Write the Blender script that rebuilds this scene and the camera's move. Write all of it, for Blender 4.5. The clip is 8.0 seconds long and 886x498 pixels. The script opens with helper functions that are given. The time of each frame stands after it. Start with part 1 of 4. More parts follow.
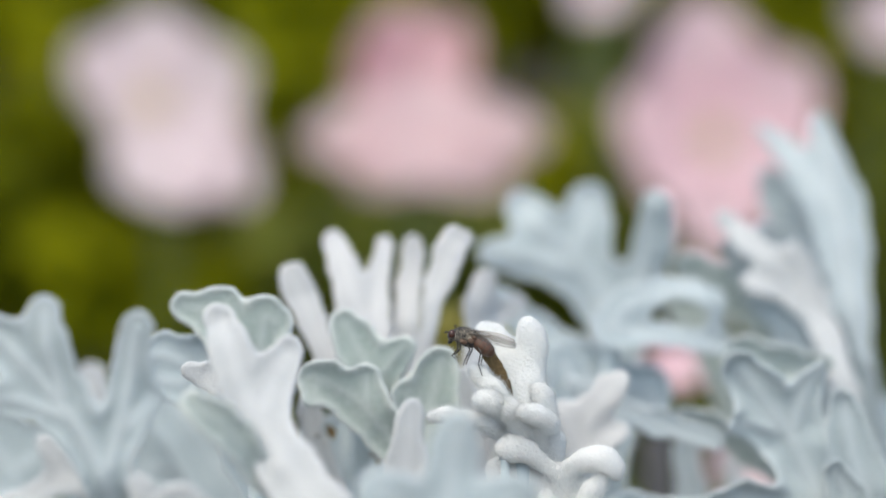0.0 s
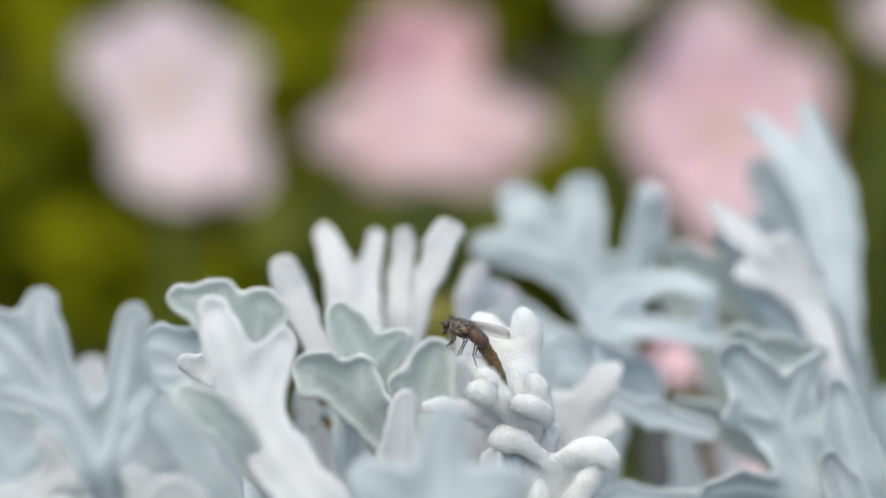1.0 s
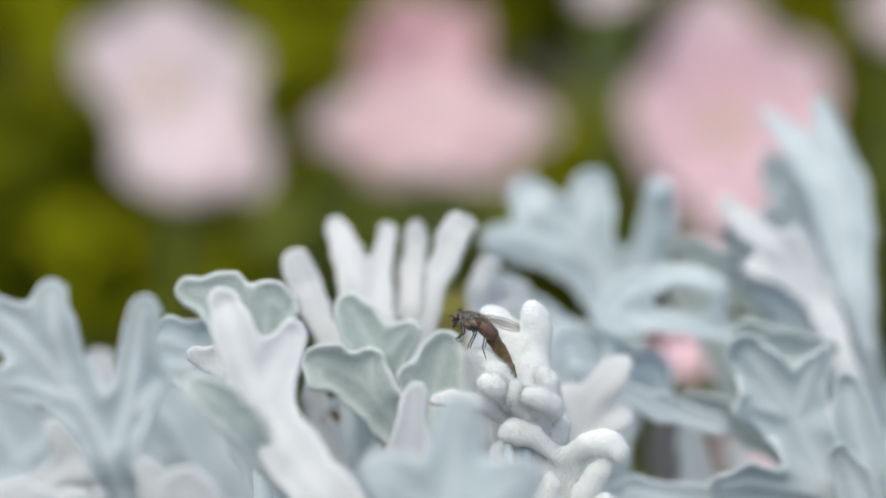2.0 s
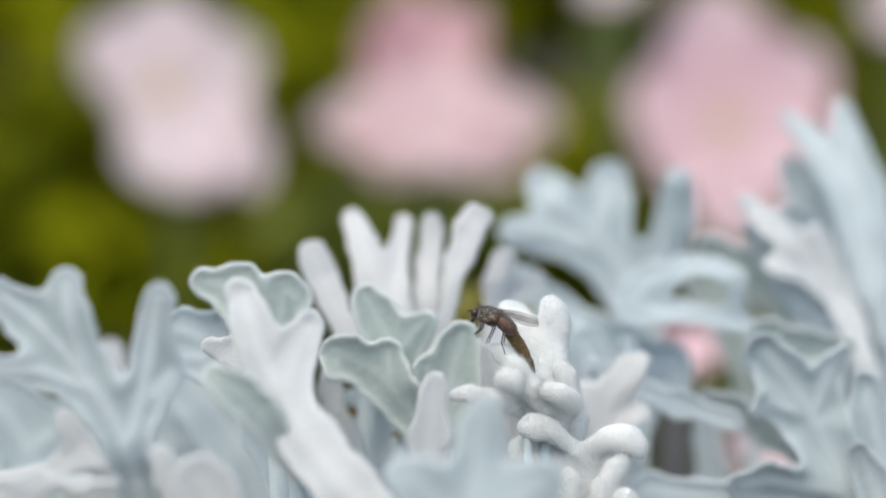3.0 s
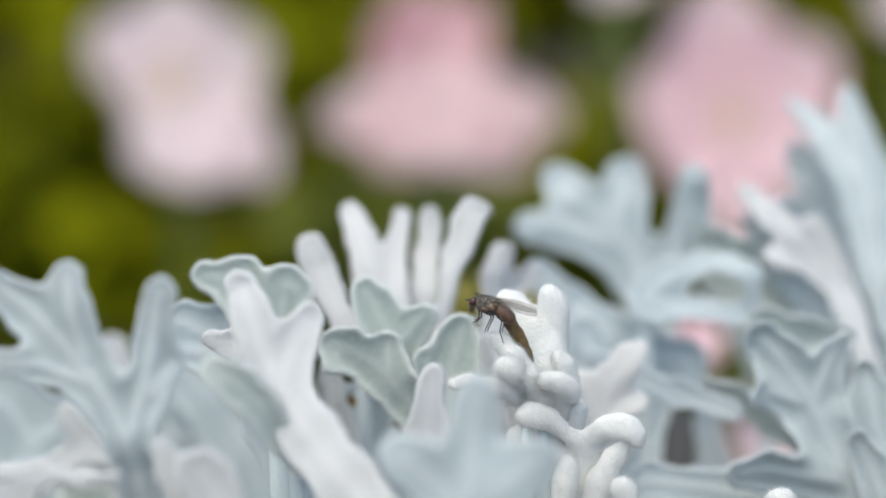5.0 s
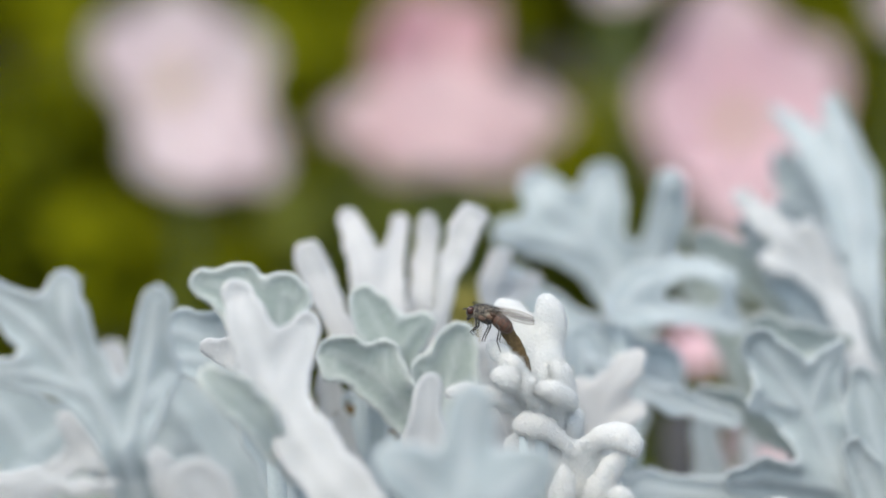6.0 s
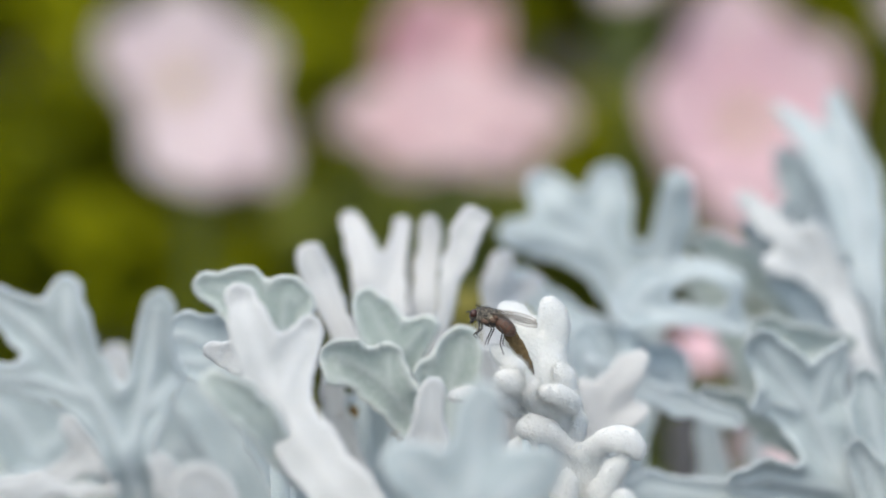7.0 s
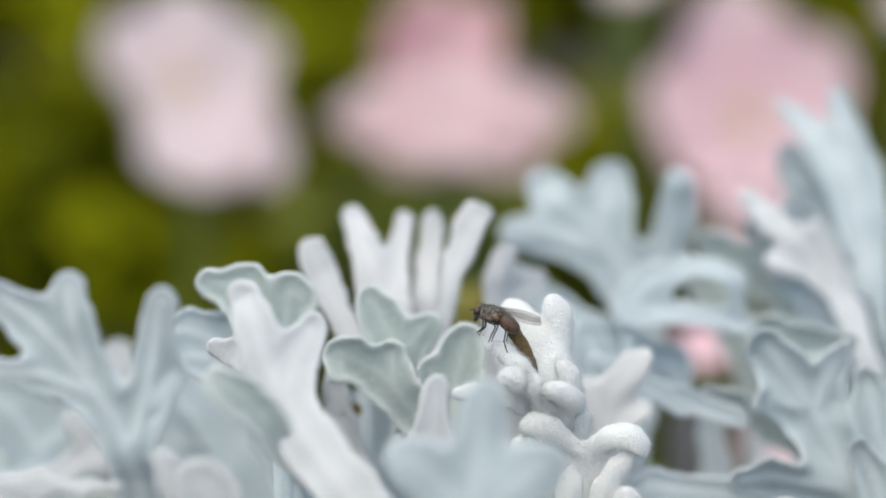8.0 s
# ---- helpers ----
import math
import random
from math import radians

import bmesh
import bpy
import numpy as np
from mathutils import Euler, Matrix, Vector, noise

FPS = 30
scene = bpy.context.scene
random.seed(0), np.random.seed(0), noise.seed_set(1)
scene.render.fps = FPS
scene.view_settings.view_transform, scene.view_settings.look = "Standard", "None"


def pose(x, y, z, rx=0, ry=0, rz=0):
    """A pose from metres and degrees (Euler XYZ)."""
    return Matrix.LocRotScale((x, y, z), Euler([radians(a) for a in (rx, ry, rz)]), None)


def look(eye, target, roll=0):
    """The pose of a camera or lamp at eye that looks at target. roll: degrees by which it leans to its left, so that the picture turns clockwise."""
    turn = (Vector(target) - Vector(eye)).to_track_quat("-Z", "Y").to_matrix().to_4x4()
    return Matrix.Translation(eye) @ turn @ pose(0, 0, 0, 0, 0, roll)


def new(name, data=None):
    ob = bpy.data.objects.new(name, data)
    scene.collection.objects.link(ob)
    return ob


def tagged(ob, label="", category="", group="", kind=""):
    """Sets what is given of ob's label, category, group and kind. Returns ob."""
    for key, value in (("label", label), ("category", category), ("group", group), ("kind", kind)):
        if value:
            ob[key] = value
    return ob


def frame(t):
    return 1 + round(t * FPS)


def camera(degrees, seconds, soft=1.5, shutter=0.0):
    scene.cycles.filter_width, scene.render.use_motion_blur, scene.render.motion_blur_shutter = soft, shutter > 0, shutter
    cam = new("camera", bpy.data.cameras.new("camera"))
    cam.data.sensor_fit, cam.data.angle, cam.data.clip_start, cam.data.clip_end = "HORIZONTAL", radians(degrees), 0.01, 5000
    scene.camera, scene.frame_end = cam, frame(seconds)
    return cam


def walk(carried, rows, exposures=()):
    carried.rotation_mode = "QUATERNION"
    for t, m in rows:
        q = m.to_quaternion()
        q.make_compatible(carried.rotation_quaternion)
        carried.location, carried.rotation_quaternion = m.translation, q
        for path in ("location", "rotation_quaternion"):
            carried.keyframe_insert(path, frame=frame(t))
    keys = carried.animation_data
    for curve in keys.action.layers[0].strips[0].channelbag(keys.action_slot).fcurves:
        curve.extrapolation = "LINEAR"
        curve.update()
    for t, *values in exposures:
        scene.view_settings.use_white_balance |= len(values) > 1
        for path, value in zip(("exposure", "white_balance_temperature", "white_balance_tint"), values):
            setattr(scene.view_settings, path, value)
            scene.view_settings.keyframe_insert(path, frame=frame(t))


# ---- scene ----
# A close shot into a flower bed: silvery dusty miller with a fly on one shoot, pink flowers behind.
FOCUS = 0.2666                      # metres from the lens to the fly
EYE = Vector((0, 0, 0.32))
TILT = radians(8)
RIGHT, UP, BACK = Vector((1, 0, 0)), Vector((0, math.sin(TILT), math.cos(TILT))), Vector((0, -math.cos(TILT), math.sin(TILT)))
CENTRE = EYE - BACK * FOCUS
# The bed's own axes in millimetres: x along the bed, y up, z towards the lens; its origin lies in the plane of focus.
BED = np.array([[RIGHT[i], UP[i], BACK[i]] for i in range(3)]) / 1000.0


def bed(p):
    """World place of a point given in the bed's millimetres."""
    return Vector(BED @ np.array(p[:3], float)) + CENTRE


# ---- camera ----
cam = camera(20.0, 8.0, soft=1.8)
cam.data.dof.use_dof = True
cam.data.dof.focus_distance = FOCUS
cam.data.dof.aperture_fstop = 8.1
cam.data.dof.aperture_blades = 0
# seconds, shift of the camera along the bed and up (mm), and how far its aim lies off the bed's origin (mm)
PATH = [
        (0.0, -1.27, 0.37, 2.33, 2.17), (0.2, -1.93, 0.05, 1.74, 1.83), (0.5, -1.69, 0.24, 1.81, 1.81), (0.8, -0.07, -0.19, 2.40, 1.32), (1.0, 1.13, -0.24, 2.88, 1.19),
        (1.2, 1.26, -1.05, 3.00, 0.48), (2.3, -0.72, -0.43, 1.56, 0.48), (2.5, -0.85, -0.26, 1.47, 0.52), (2.7, -2.26, -1.02, 0.60, -0.09), (3.0, -3.57, -0.97, -0.09, -0.09),
        (3.2, -3.66, -1.87, -0.36, -0.78), (3.5, -1.50, -1.02, 1.01, -0.12), (3.8, 0.93, -1.23, 2.16, -0.30), (4.0, 1.44, -0.85, 2.08, -0.03), (4.2, 0.34, -1.23, 1.56, -0.42),
        (4.5, -1.20, -1.32, 0.86, -0.64), (4.7, -2.33, -2.13, -0.12, -1.26), (5.8, -0.18, -1.38, 0.87, -0.66), (6.0, -0.72, -0.92, 0.34, -0.31), (6.2, -1.64, -0.80, -0.30, -0.30),
        (6.5, -2.46, 0.02, -0.83, 0.19), (6.7, -1.92, -0.34, -0.84, -0.15), (7.0, 0.00, -0.00, 0.00, -0.00), (7.5, 0.75, 0.07, 0.28, 0.03), (7.8, -0.24, -0.26, -0.30, -0.30),
        (8.0, -0.52, -0.12, -0.40, -0.24)]
walk(cam, [(t, look(EYE + RIGHT * (x / 1000) + UP * (y / 1000), CENTRE + RIGHT * (ax / 1000) + UP * (ay / 1000))) for t, x, y, ax, ay in PATH],
     exposures=((0, 0.84, 6950, 3), (8.0, 0.84, 6950, 3)))

# ---- world, sun ----
world = bpy.data.worlds.new("world")
scene.world = world
world.use_nodes = True
wn, wl = world.node_tree.nodes, world.node_tree.links
sky = wn.new("ShaderNodeTexSky")
sky.sky_type, sky.sun_disc = "NISHITA", False
sky.sun_elevation, sky.sun_rotation = radians(64), radians(-146)
sky.air_density, sky.dust_density, sky.ozone_density = 1.0, 3.0, 1.0
wl.new(sky.outputs[0], wn["Background"].inputs[0])
wn["Background"].inputs[1].default_value = 0.14
sun = new("sun", bpy.data.lights.new("sun", "SUN"))
sun.data.energy, sun.data.angle, sun.data.color = 0.6, radians(50), (1.0, 0.95, 0.88)
sun.matrix_world = look((-0.27, -0.40, 1.0), (0, 0, 0))


# ---- materials ----
def material(name, base, rough=0.8, spots=(), bump=0.0, scale=400.0, sheen=0.0, lucent=0.0, margin=(), spread=0.18, **extra):
    """Principled surface with two scales of noise in its colour, fine relief and, for thin leaves, light through it."""
    m = bpy.data.materials.new(name)
    m.use_nodes = True
    n, l = m.node_tree.nodes, m.node_tree.links
    p = n["Principled BSDF"]
    p.inputs["Roughness"].default_value = rough
    if sheen:
        p.inputs["Sheen Weight"].default_value, p.inputs["Sheen Roughness"].default_value = sheen, 0.6
    for key, value in extra.items():
        p.inputs[key.replace("_", " ")].default_value = value
    where = n.new("ShaderNodeTexCoord").outputs["Object"]
    colour = None
    low, high = base
    ramp = n.new("ShaderNodeValToRGB")
    ramp.color_ramp.elements[0].color, ramp.color_ramp.elements[1].color = (*low, 1), (*high, 1)
    ramp.color_ramp.elements[0].position, ramp.color_ramp.elements[1].position = 0.5 - spread, 0.5 + spread
    coarse = n.new("ShaderNodeTexNoise")
    coarse.inputs["Scale"].default_value, coarse.inputs["Detail"].default_value = scale * 0.25, 3
    l.new(where, coarse.inputs["Vector"])
    fine = n.new("ShaderNodeTexNoise")
    fine.inputs["Scale"].default_value, fine.inputs["Detail"].default_value = scale * 4, 4
    l.new(where, fine.inputs["Vector"])
    mix = n.new("ShaderNodeMix")
    mix.inputs[0].default_value = 0.4
    l.new(coarse.outputs[0], mix.inputs[2])
    l.new(fine.outputs[0], mix.inputs[3])
    own = n.new("ShaderNodeNewGeometry").outputs["Random Per Island"]
    add = n.new("ShaderNodeMath")
    add.operation, add.use_clamp = "MULTIPLY_ADD", True
    add.inputs[1].default_value = spots[0] if spots else 0.0
    l.new(own, add.inputs[0])
    l.new(mix.outputs[0], add.inputs[2])
    shift = n.new("ShaderNodeMath")
    shift.operation = "SUBTRACT"
    shift.inputs[1].default_value = (spots[0] if spots else 0.0) / 2
    l.new(add.outputs[0], shift.inputs[0])
    l.new(shift.outputs[0], ramp.inputs[0])
    colour = ramp.outputs[0]
    if margin:
        felt = n.new("ShaderNodeAttribute")
        felt.attribute_name = "wool"
        rim = n.new("ShaderNodeMix")
        rim.data_type = "RGBA"
        l.new(felt.outputs["Fac"], rim.inputs[0])
        l.new(colour, rim.inputs[6])
        rim.inputs[7].default_value = (*margin, 1)
        colour = rim.outputs[2]
    l.new(colour, p.inputs["Base Color"])
    if bump:
        b = n.new("ShaderNodeBump")
        b.inputs["Strength"].default_value, b.inputs["Distance"].default_value = 1.0, bump
        l.new(fine.outputs[0], b.inputs["Height"])
        l.new(b.outputs[0], p.inputs["Normal"])
    if lucent:
        t = n.new("ShaderNodeBsdfTranslucent")
        l.new(colour, t.inputs[0])
        s = n.new("ShaderNodeMixShader")
        s.inputs[0].default_value = lucent
        l.new(p.outputs[0], s.inputs[1])
        l.new(t.outputs[0], s.inputs[2])
        l.new(s.outputs[0], n["Material Output"].inputs[0])
    return m


FELT = material("silver_felt", ((0.456, 0.55, 0.590), (0.553, 0.635, 0.677)), 0.95, bump=0.00007, scale=900, sheen=0.35, lucent=0.12, margin=(0.698, 0.76, 0.799))
THIN = material("thin_grey_green_felt", ((0.39, 0.475, 0.445), (0.49, 0.565, 0.535)), 0.95, bump=0.00005, scale=900, sheen=0.3, lucent=0.12, margin=(0.76, 0.80, 0.79))
GREY = material("blue_grey_felt", ((0.407, 0.49, 0.514), (0.504, 0.58, 0.611)), 0.95, bump=0.00006, scale=900, sheen=0.3, lucent=0.12, margin=(0.679, 0.745, 0.779))
THICK = material("thick_white_felt", ((0.525, 0.548, 0.568), (0.61, 0.63, 0.65)), 0.95, bump=0.00010, scale=900, sheen=0.4, lucent=0.10, margin=(0.70, 0.715, 0.735))
WHITE = material("white_felt", ((0.615, 0.622, 0.637), (0.70, 0.705, 0.718)), 0.95, bump=0.00010, scale=900, sheen=0.4, lucent=0.12, margin=(0.75, 0.752, 0.763))
WOOL = material("white_wool", ((0.775, 0.79, 0.783), (0.87, 0.88, 0.873)), 1.0, bump=0.00030, scale=900, sheen=0.15, spread=0.2, Specular_IOR_Level=0.0, Subsurface_Weight=1.0, Subsurface_Scale=0.003, Subsurface_Radius=(1, 1, 1))
FLEECE = material("white_fleece", ((0.84, 0.86, 0.855), (0.92, 0.93, 0.925)), 1.0, scale=900, lucent=0.45, Specular_IOR_Level=0.0)
FIBRE = material("silver_fibres", ((0.66, 0.70, 0.72), (0.76, 0.79, 0.81)), 0.9, scale=900, lucent=0.2)
RELIEF = {"leaf": dict(roll=0.4, vein=0.2), "grey leaf": dict(roll=0.4, vein=0.2), "thin leaf": dict(roll=0.36, vein=0.12, rim=1.1, line=0.45, pale=0.35, soft=1.3), "thick leaf": dict(roll=0.13, vein=0.06), "white leaf": dict(roll=0.08, vein=0.05, blend=0.6)}
COATS = {"leaf": FELT, "thin leaf": THIN, "grey leaf": GREY, "thick leaf": THICK, "white leaf": WHITE, "shoot": WOOL}
FOLIAGE = material("green_leaf", ((0.095, 0.112, 0.002), (0.32, 0.335, 0.006)), 0.8, spots=(0.7,), scale=60, lucent=0.45, Specular_IOR_Level=0.12)
FRESH = material("fresh_green_leaf", ((0.15, 0.19, 0.02), (0.34, 0.38, 0.06)), 0.6, spots=(0.6,), scale=60, lucent=0.45)
PINK = material("pink_petal", ((0.86, 0.60, 0.67), (0.93, 0.715, 0.77)), 0.7, scale=60, lucent=0.35)
BLUSH = material("blush_petal", ((0.75, 0.62, 0.66), (0.845, 0.74, 0.78)), 0.7, scale=60, lucent=0.35)
ROSE = material("rose_petal", ((0.76, 0.46, 0.50), (0.86, 0.60, 0.645)), 0.7, scale=60, lucent=0.35)
PEACH = material("peach_pink_petal", ((0.80, 0.59, 0.625), (0.88, 0.70, 0.72)), 0.7, scale=60, lucent=0.35)
POLLEN = material("pale_yellow_stamens", ((0.58, 0.47, 0.30), (0.74, 0.63, 0.44)), 0.9, scale=400)
SOIL = material("dark_soil", ((0.03, 0.022, 0.015), (0.09, 0.065, 0.045)), 0.95, bump=0.01, scale=14)
STEM = material("green_stem", ((0.07, 0.10, 0.02), (0.14, 0.18, 0.04)), 0.7, scale=120)
SLATE = material("dark_gap_grey", ((0.045, 0.047, 0.055), (0.075, 0.078, 0.088)), 0.7, scale=200)
CHITIN = material("dark_chitin", ((0.018, 0.016, 0.016), (0.06, 0.052, 0.046)), 0.4, bump=0.00005, scale=2500)
DUSTED = material("grey_dusted_thorax", ((0.02, 0.016, 0.014), (0.32, 0.28, 0.22)), 0.55, bump=0.00015, scale=1000, spread=0.09)
BELLY = material("brown_abdomen", ((0.05, 0.025, 0.018), (0.155, 0.078, 0.052)), 0.45, bump=0.00003, scale=900, spread=0.1)
EYE_RED = material("red_brown_eye", ((0.035, 0.012, 0.009), (0.065, 0.022, 0.016)), 0.25, scale=3000)
WING = material("clear_wing", ((0.42, 0.38, 0.36), (0.60, 0.56, 0.53)), 0.2, scale=700, Alpha=0.3)
OCHRE = material("withered_leaf", ((0.22, 0.20, 0.04), (0.38, 0.34, 0.09)), 0.8, spots=(0.6,), scale=90, lucent=0.4)
WITHERED = material("withered_brown_lobe", ((0.035, 0.025, 0.015), (0.26, 0.17, 0.07)), 0.75, bump=0.00006, scale=700, lucent=0.25, spread=0.14)
COXA = material("pale_brown_side", ((0.08, 0.045, 0.03), (0.18, 0.11, 0.075)), 0.5, scale=1500)
PALE = material("pale_dust", ((0.30, 0.26, 0.22), (0.5, 0.45, 0.4)), 0.8, scale=1500)
VEIN = material("wing_vein", ((0.06, 0.045, 0.035), (0.10, 0.08, 0.06)), 0.5, scale=900)


# ---- shapes ----
def part(name, data, mat, parent, label=""):
    """Link mesh data (a mesh, a bmesh or vertices and faces in world metres) as one object under a thing."""
    if isinstance(data, tuple):
        origin = Vector((0, 0, 0)) if parent is None else world_place(parent)
        mesh = bpy.data.meshes.new(name)
        mesh.from_pydata((np.asarray(data[0]) - np.array(origin)).tolist(), [], data[1])
    elif isinstance(data, bmesh.types.BMesh):
        mesh = bpy.data.meshes.new(name)
        data.to_mesh(mesh)
        data.free()
    else:
        mesh = data
    mesh.shade_smooth()
    if not mesh.materials:
        mesh.materials.append(mat)
    ob = new(name, mesh)
    ob.parent = parent
    return tagged(ob, label)


def world_place(ob):
    """Place of a thing or part whose parents are only shifted."""
    p = Vector(ob.location)
    while ob.parent:
        ob = ob.parent
        p += ob.location
    return p


def surface(field, low, step):
    """Mesh of the zero level of a sampled field: one point per crossed cell, one quad per crossed edge."""
    inside = field < 0
    nx, ny, nz = field.shape
    corner = [(i, j, k) for i in (0, 1) for j in (0, 1) for k in (0, 1)]
    count = sum(inside[i:nx - 1 + i, j:ny - 1 + j, k:nz - 1 + k].astype(np.int8) for i, j, k in corner)
    cell = np.argwhere((count > 0) & (count < 8))
    number = np.full((nx - 1, ny - 1, nz - 1), -1, np.int64)
    number[tuple(cell.T)] = np.arange(len(cell))
    total, hits = np.zeros((len(cell), 3)), np.zeros(len(cell))
    for a in corner:
        for axis in range(3):
            if a[axis]:
                continue
            b = tuple(1 if i == axis else a[i] for i in range(3))
            fa, fb = field[tuple((cell + a).T)], field[tuple((cell + b).T)]
            cross = (fa < 0) != (fb < 0)
            t = np.where(cross, fa / np.where(cross, fa - fb, 1), 0)
            place = np.array(a, float)[None, :].repeat(len(cell), 0)
            place[:, axis] = t
            total += place * cross[:, None]
            hits += cross
    verts = low + step * (cell + total / hits[:, None])
    faces = []
    for axis in range(3):
        u, v = (axis + 1) % 3, (axis + 2) % 3
        first = [slice(None)] * 3
        second = [slice(None)] * 3
        first[axis], second[axis] = slice(0, -1), slice(1, None)
        one, two = inside[tuple(first)], inside[tuple(second)]
        edge = np.argwhere(one != two)
        edge = edge[(edge[:, u] > 0) & (edge[:, v] > 0) & (edge[:, u] < field.shape[u] - 1) & (edge[:, v] < field.shape[v] - 1)]
        du, dv = np.eye(3, dtype=int)[u], np.eye(3, dtype=int)[v]
        quad = np.stack([number[tuple((edge - a).T)] for a in (du * 0, du, du + dv, dv)], 1)
        flip = two[tuple(edge.T)]
        quad[flip] = quad[flip][:, ::-1]
        faces.append(quad)
    return verts, np.concatenate(faces)


def relaxed(v, f, rounds=4):
    """The points of a quad mesh, each drawn towards the mean of its neighbours and back again, so that its grain goes and its bulk stays."""
    one, two = np.concatenate([f[:, i] for i in range(4)]), np.concatenate([f[:, (i + 1) % 4] for i in range(4)])
    many = np.maximum(np.bincount(one, minlength=len(v)) + np.bincount(two, minlength=len(v)), 1)[:, None]
    for pull in (0.55, -0.35) * rounds + (0.5,):
        mean = np.stack([np.bincount(one, v[two, i], len(v)) + np.bincount(two, v[one, i], len(v)) for i in range(3)], 1) / many
        v = v + pull * (mean - v)
    return v


def smooth_min(a, b, k):
    h = np.clip(0.5 + 0.5 * (b - a) / k, 0, 1)
    return b + (a - b) * h - k * h * (1 - h)


def blurred(a, n):
    """A grid of numbers, each the mean of its neighbours within n cells."""
    for axis in (0, 1):
        wide = np.pad(a, [(n + 1, n) if i == axis else (0, 0) for i in (0, 1)], mode="edge").cumsum(axis)
        k = a.shape[axis]
        a = (np.take(wide, range(2 * n + 1, 2 * n + 1 + k), axis) - np.take(wide, range(k), axis)) / (2 * n + 1)
    return a


def leaf_blade(lobes, thick=0.42, roll=0.55, rim=1.1, vein=0.22, step=0.26, blend=1.5, ripple=0.15, line=0.65, pale=0.6, soft=2.5, cup=0.0, lean=0.0):
    """A lobed felted leaf: lobes are ribs of (x, y, z, half width) in bed millimetres. The margin rolls towards the lens, the ribs stand proud and the blade is cupped between them. lean tips the blade about its ribs, upper edge to the lens."""
    every = np.array([q for lobe in lobes for q in lobe])
    margin = 1.5
    low = np.array([(every[:, 0] - every[:, 3]).min() - margin, (every[:, 1] - every[:, 3]).min() - margin, every[:, 2].min() - 2.2])
    high = np.array([(every[:, 0] + every[:, 3]).max() + margin, (every[:, 1] + every[:, 3]).max() + margin, every[:, 2].max() + 3.4])
    size = np.ceil((high - low) / step).astype(int) + 1
    x = low[0] + step * np.arange(size[0])[:, None]
    y = low[1] + step * np.arange(size[1])[None, :]
    seed = float(every[0, 0] * 3.1 + every[0, 1])
    wob = 0.22 * np.sin(x * 1.1 + seed) * np.sin(y * 0.9 + seed * 0.7) + 0.12 * np.sin(x * 2.3 - y * 1.9 + seed)
    shape, rib, above = None, np.full((size[0], size[1]), 9.0), np.zeros((size[0], size[1]))
    weight, height = np.zeros((size[0], size[1])), np.zeros((size[0], size[1]))
    for lobe in lobes:
        for a, b in zip(lobe, lobe[1:]):
            a, b = np.array(a), np.array(b)
            d = b - a
            t = np.clip(((x - a[0]) * d[0] + (y - a[1]) * d[1]) / max(d[0] ** 2 + d[1] ** 2, 1e-6), 0, 1)
            away = np.hypot(x - a[0] - t * d[0], y - a[1] - t * d[1])
            dist = away - (a[3] + t * d[3])
            shape = dist if shape is None else smooth_min(shape, dist, blend)
            w = np.exp(-np.clip(dist + 4, 0, 30) / 1.6) + 1e-9
            weight, height = weight + w, height + w * (a[2] + t * d[2])
            above = np.where(away < rib, np.clip(y - a[1] - t * d[1], -4, 4), above)
            rib = np.minimum(rib, away)
    shape = shape + wob * 0.6
    mid = height / weight + blurred(cup * np.minimum(rib, 4.5) ** 2, int(1.4 / step)) + lean * blurred(above, int(1.2 / step))
    edge = np.clip(1 + shape / rim, 0, 1)
    mid = mid + roll * edge ** 2 * (3 - 2 * edge) + ripple * np.sin(x * 0.55 + seed) * np.cos(y * 0.6 - seed)
    ridge = vein * np.exp(-(rib / line) ** 2) * np.clip(-shape / 1.2, 0, 1)
    half = thick * (1 + 0.25 * edge) + ridge / 2
    mid = mid + ridge / 2
    z = low[2] + step * np.arange(size[2])
    out = np.maximum(shape + half, 0)[:, :, None]
    field = np.sqrt(out ** 2 + (z[None, None, :] - mid[:, :, None]) ** 2) - half[:, :, None]
    v, f = surface(field, low, step)
    i, j = np.clip(np.rint((v[:, 0] - low[0]) / step).astype(int), 0, size[0] - 1), np.clip(np.rint((v[:, 1] - low[1]) / step).astype(int), 0, size[1] - 1)
    wool = np.clip(edge ** soft + pale * ridge / vein, 0, 1)
    return relaxed(v, f, 7), f, wool[i, j]


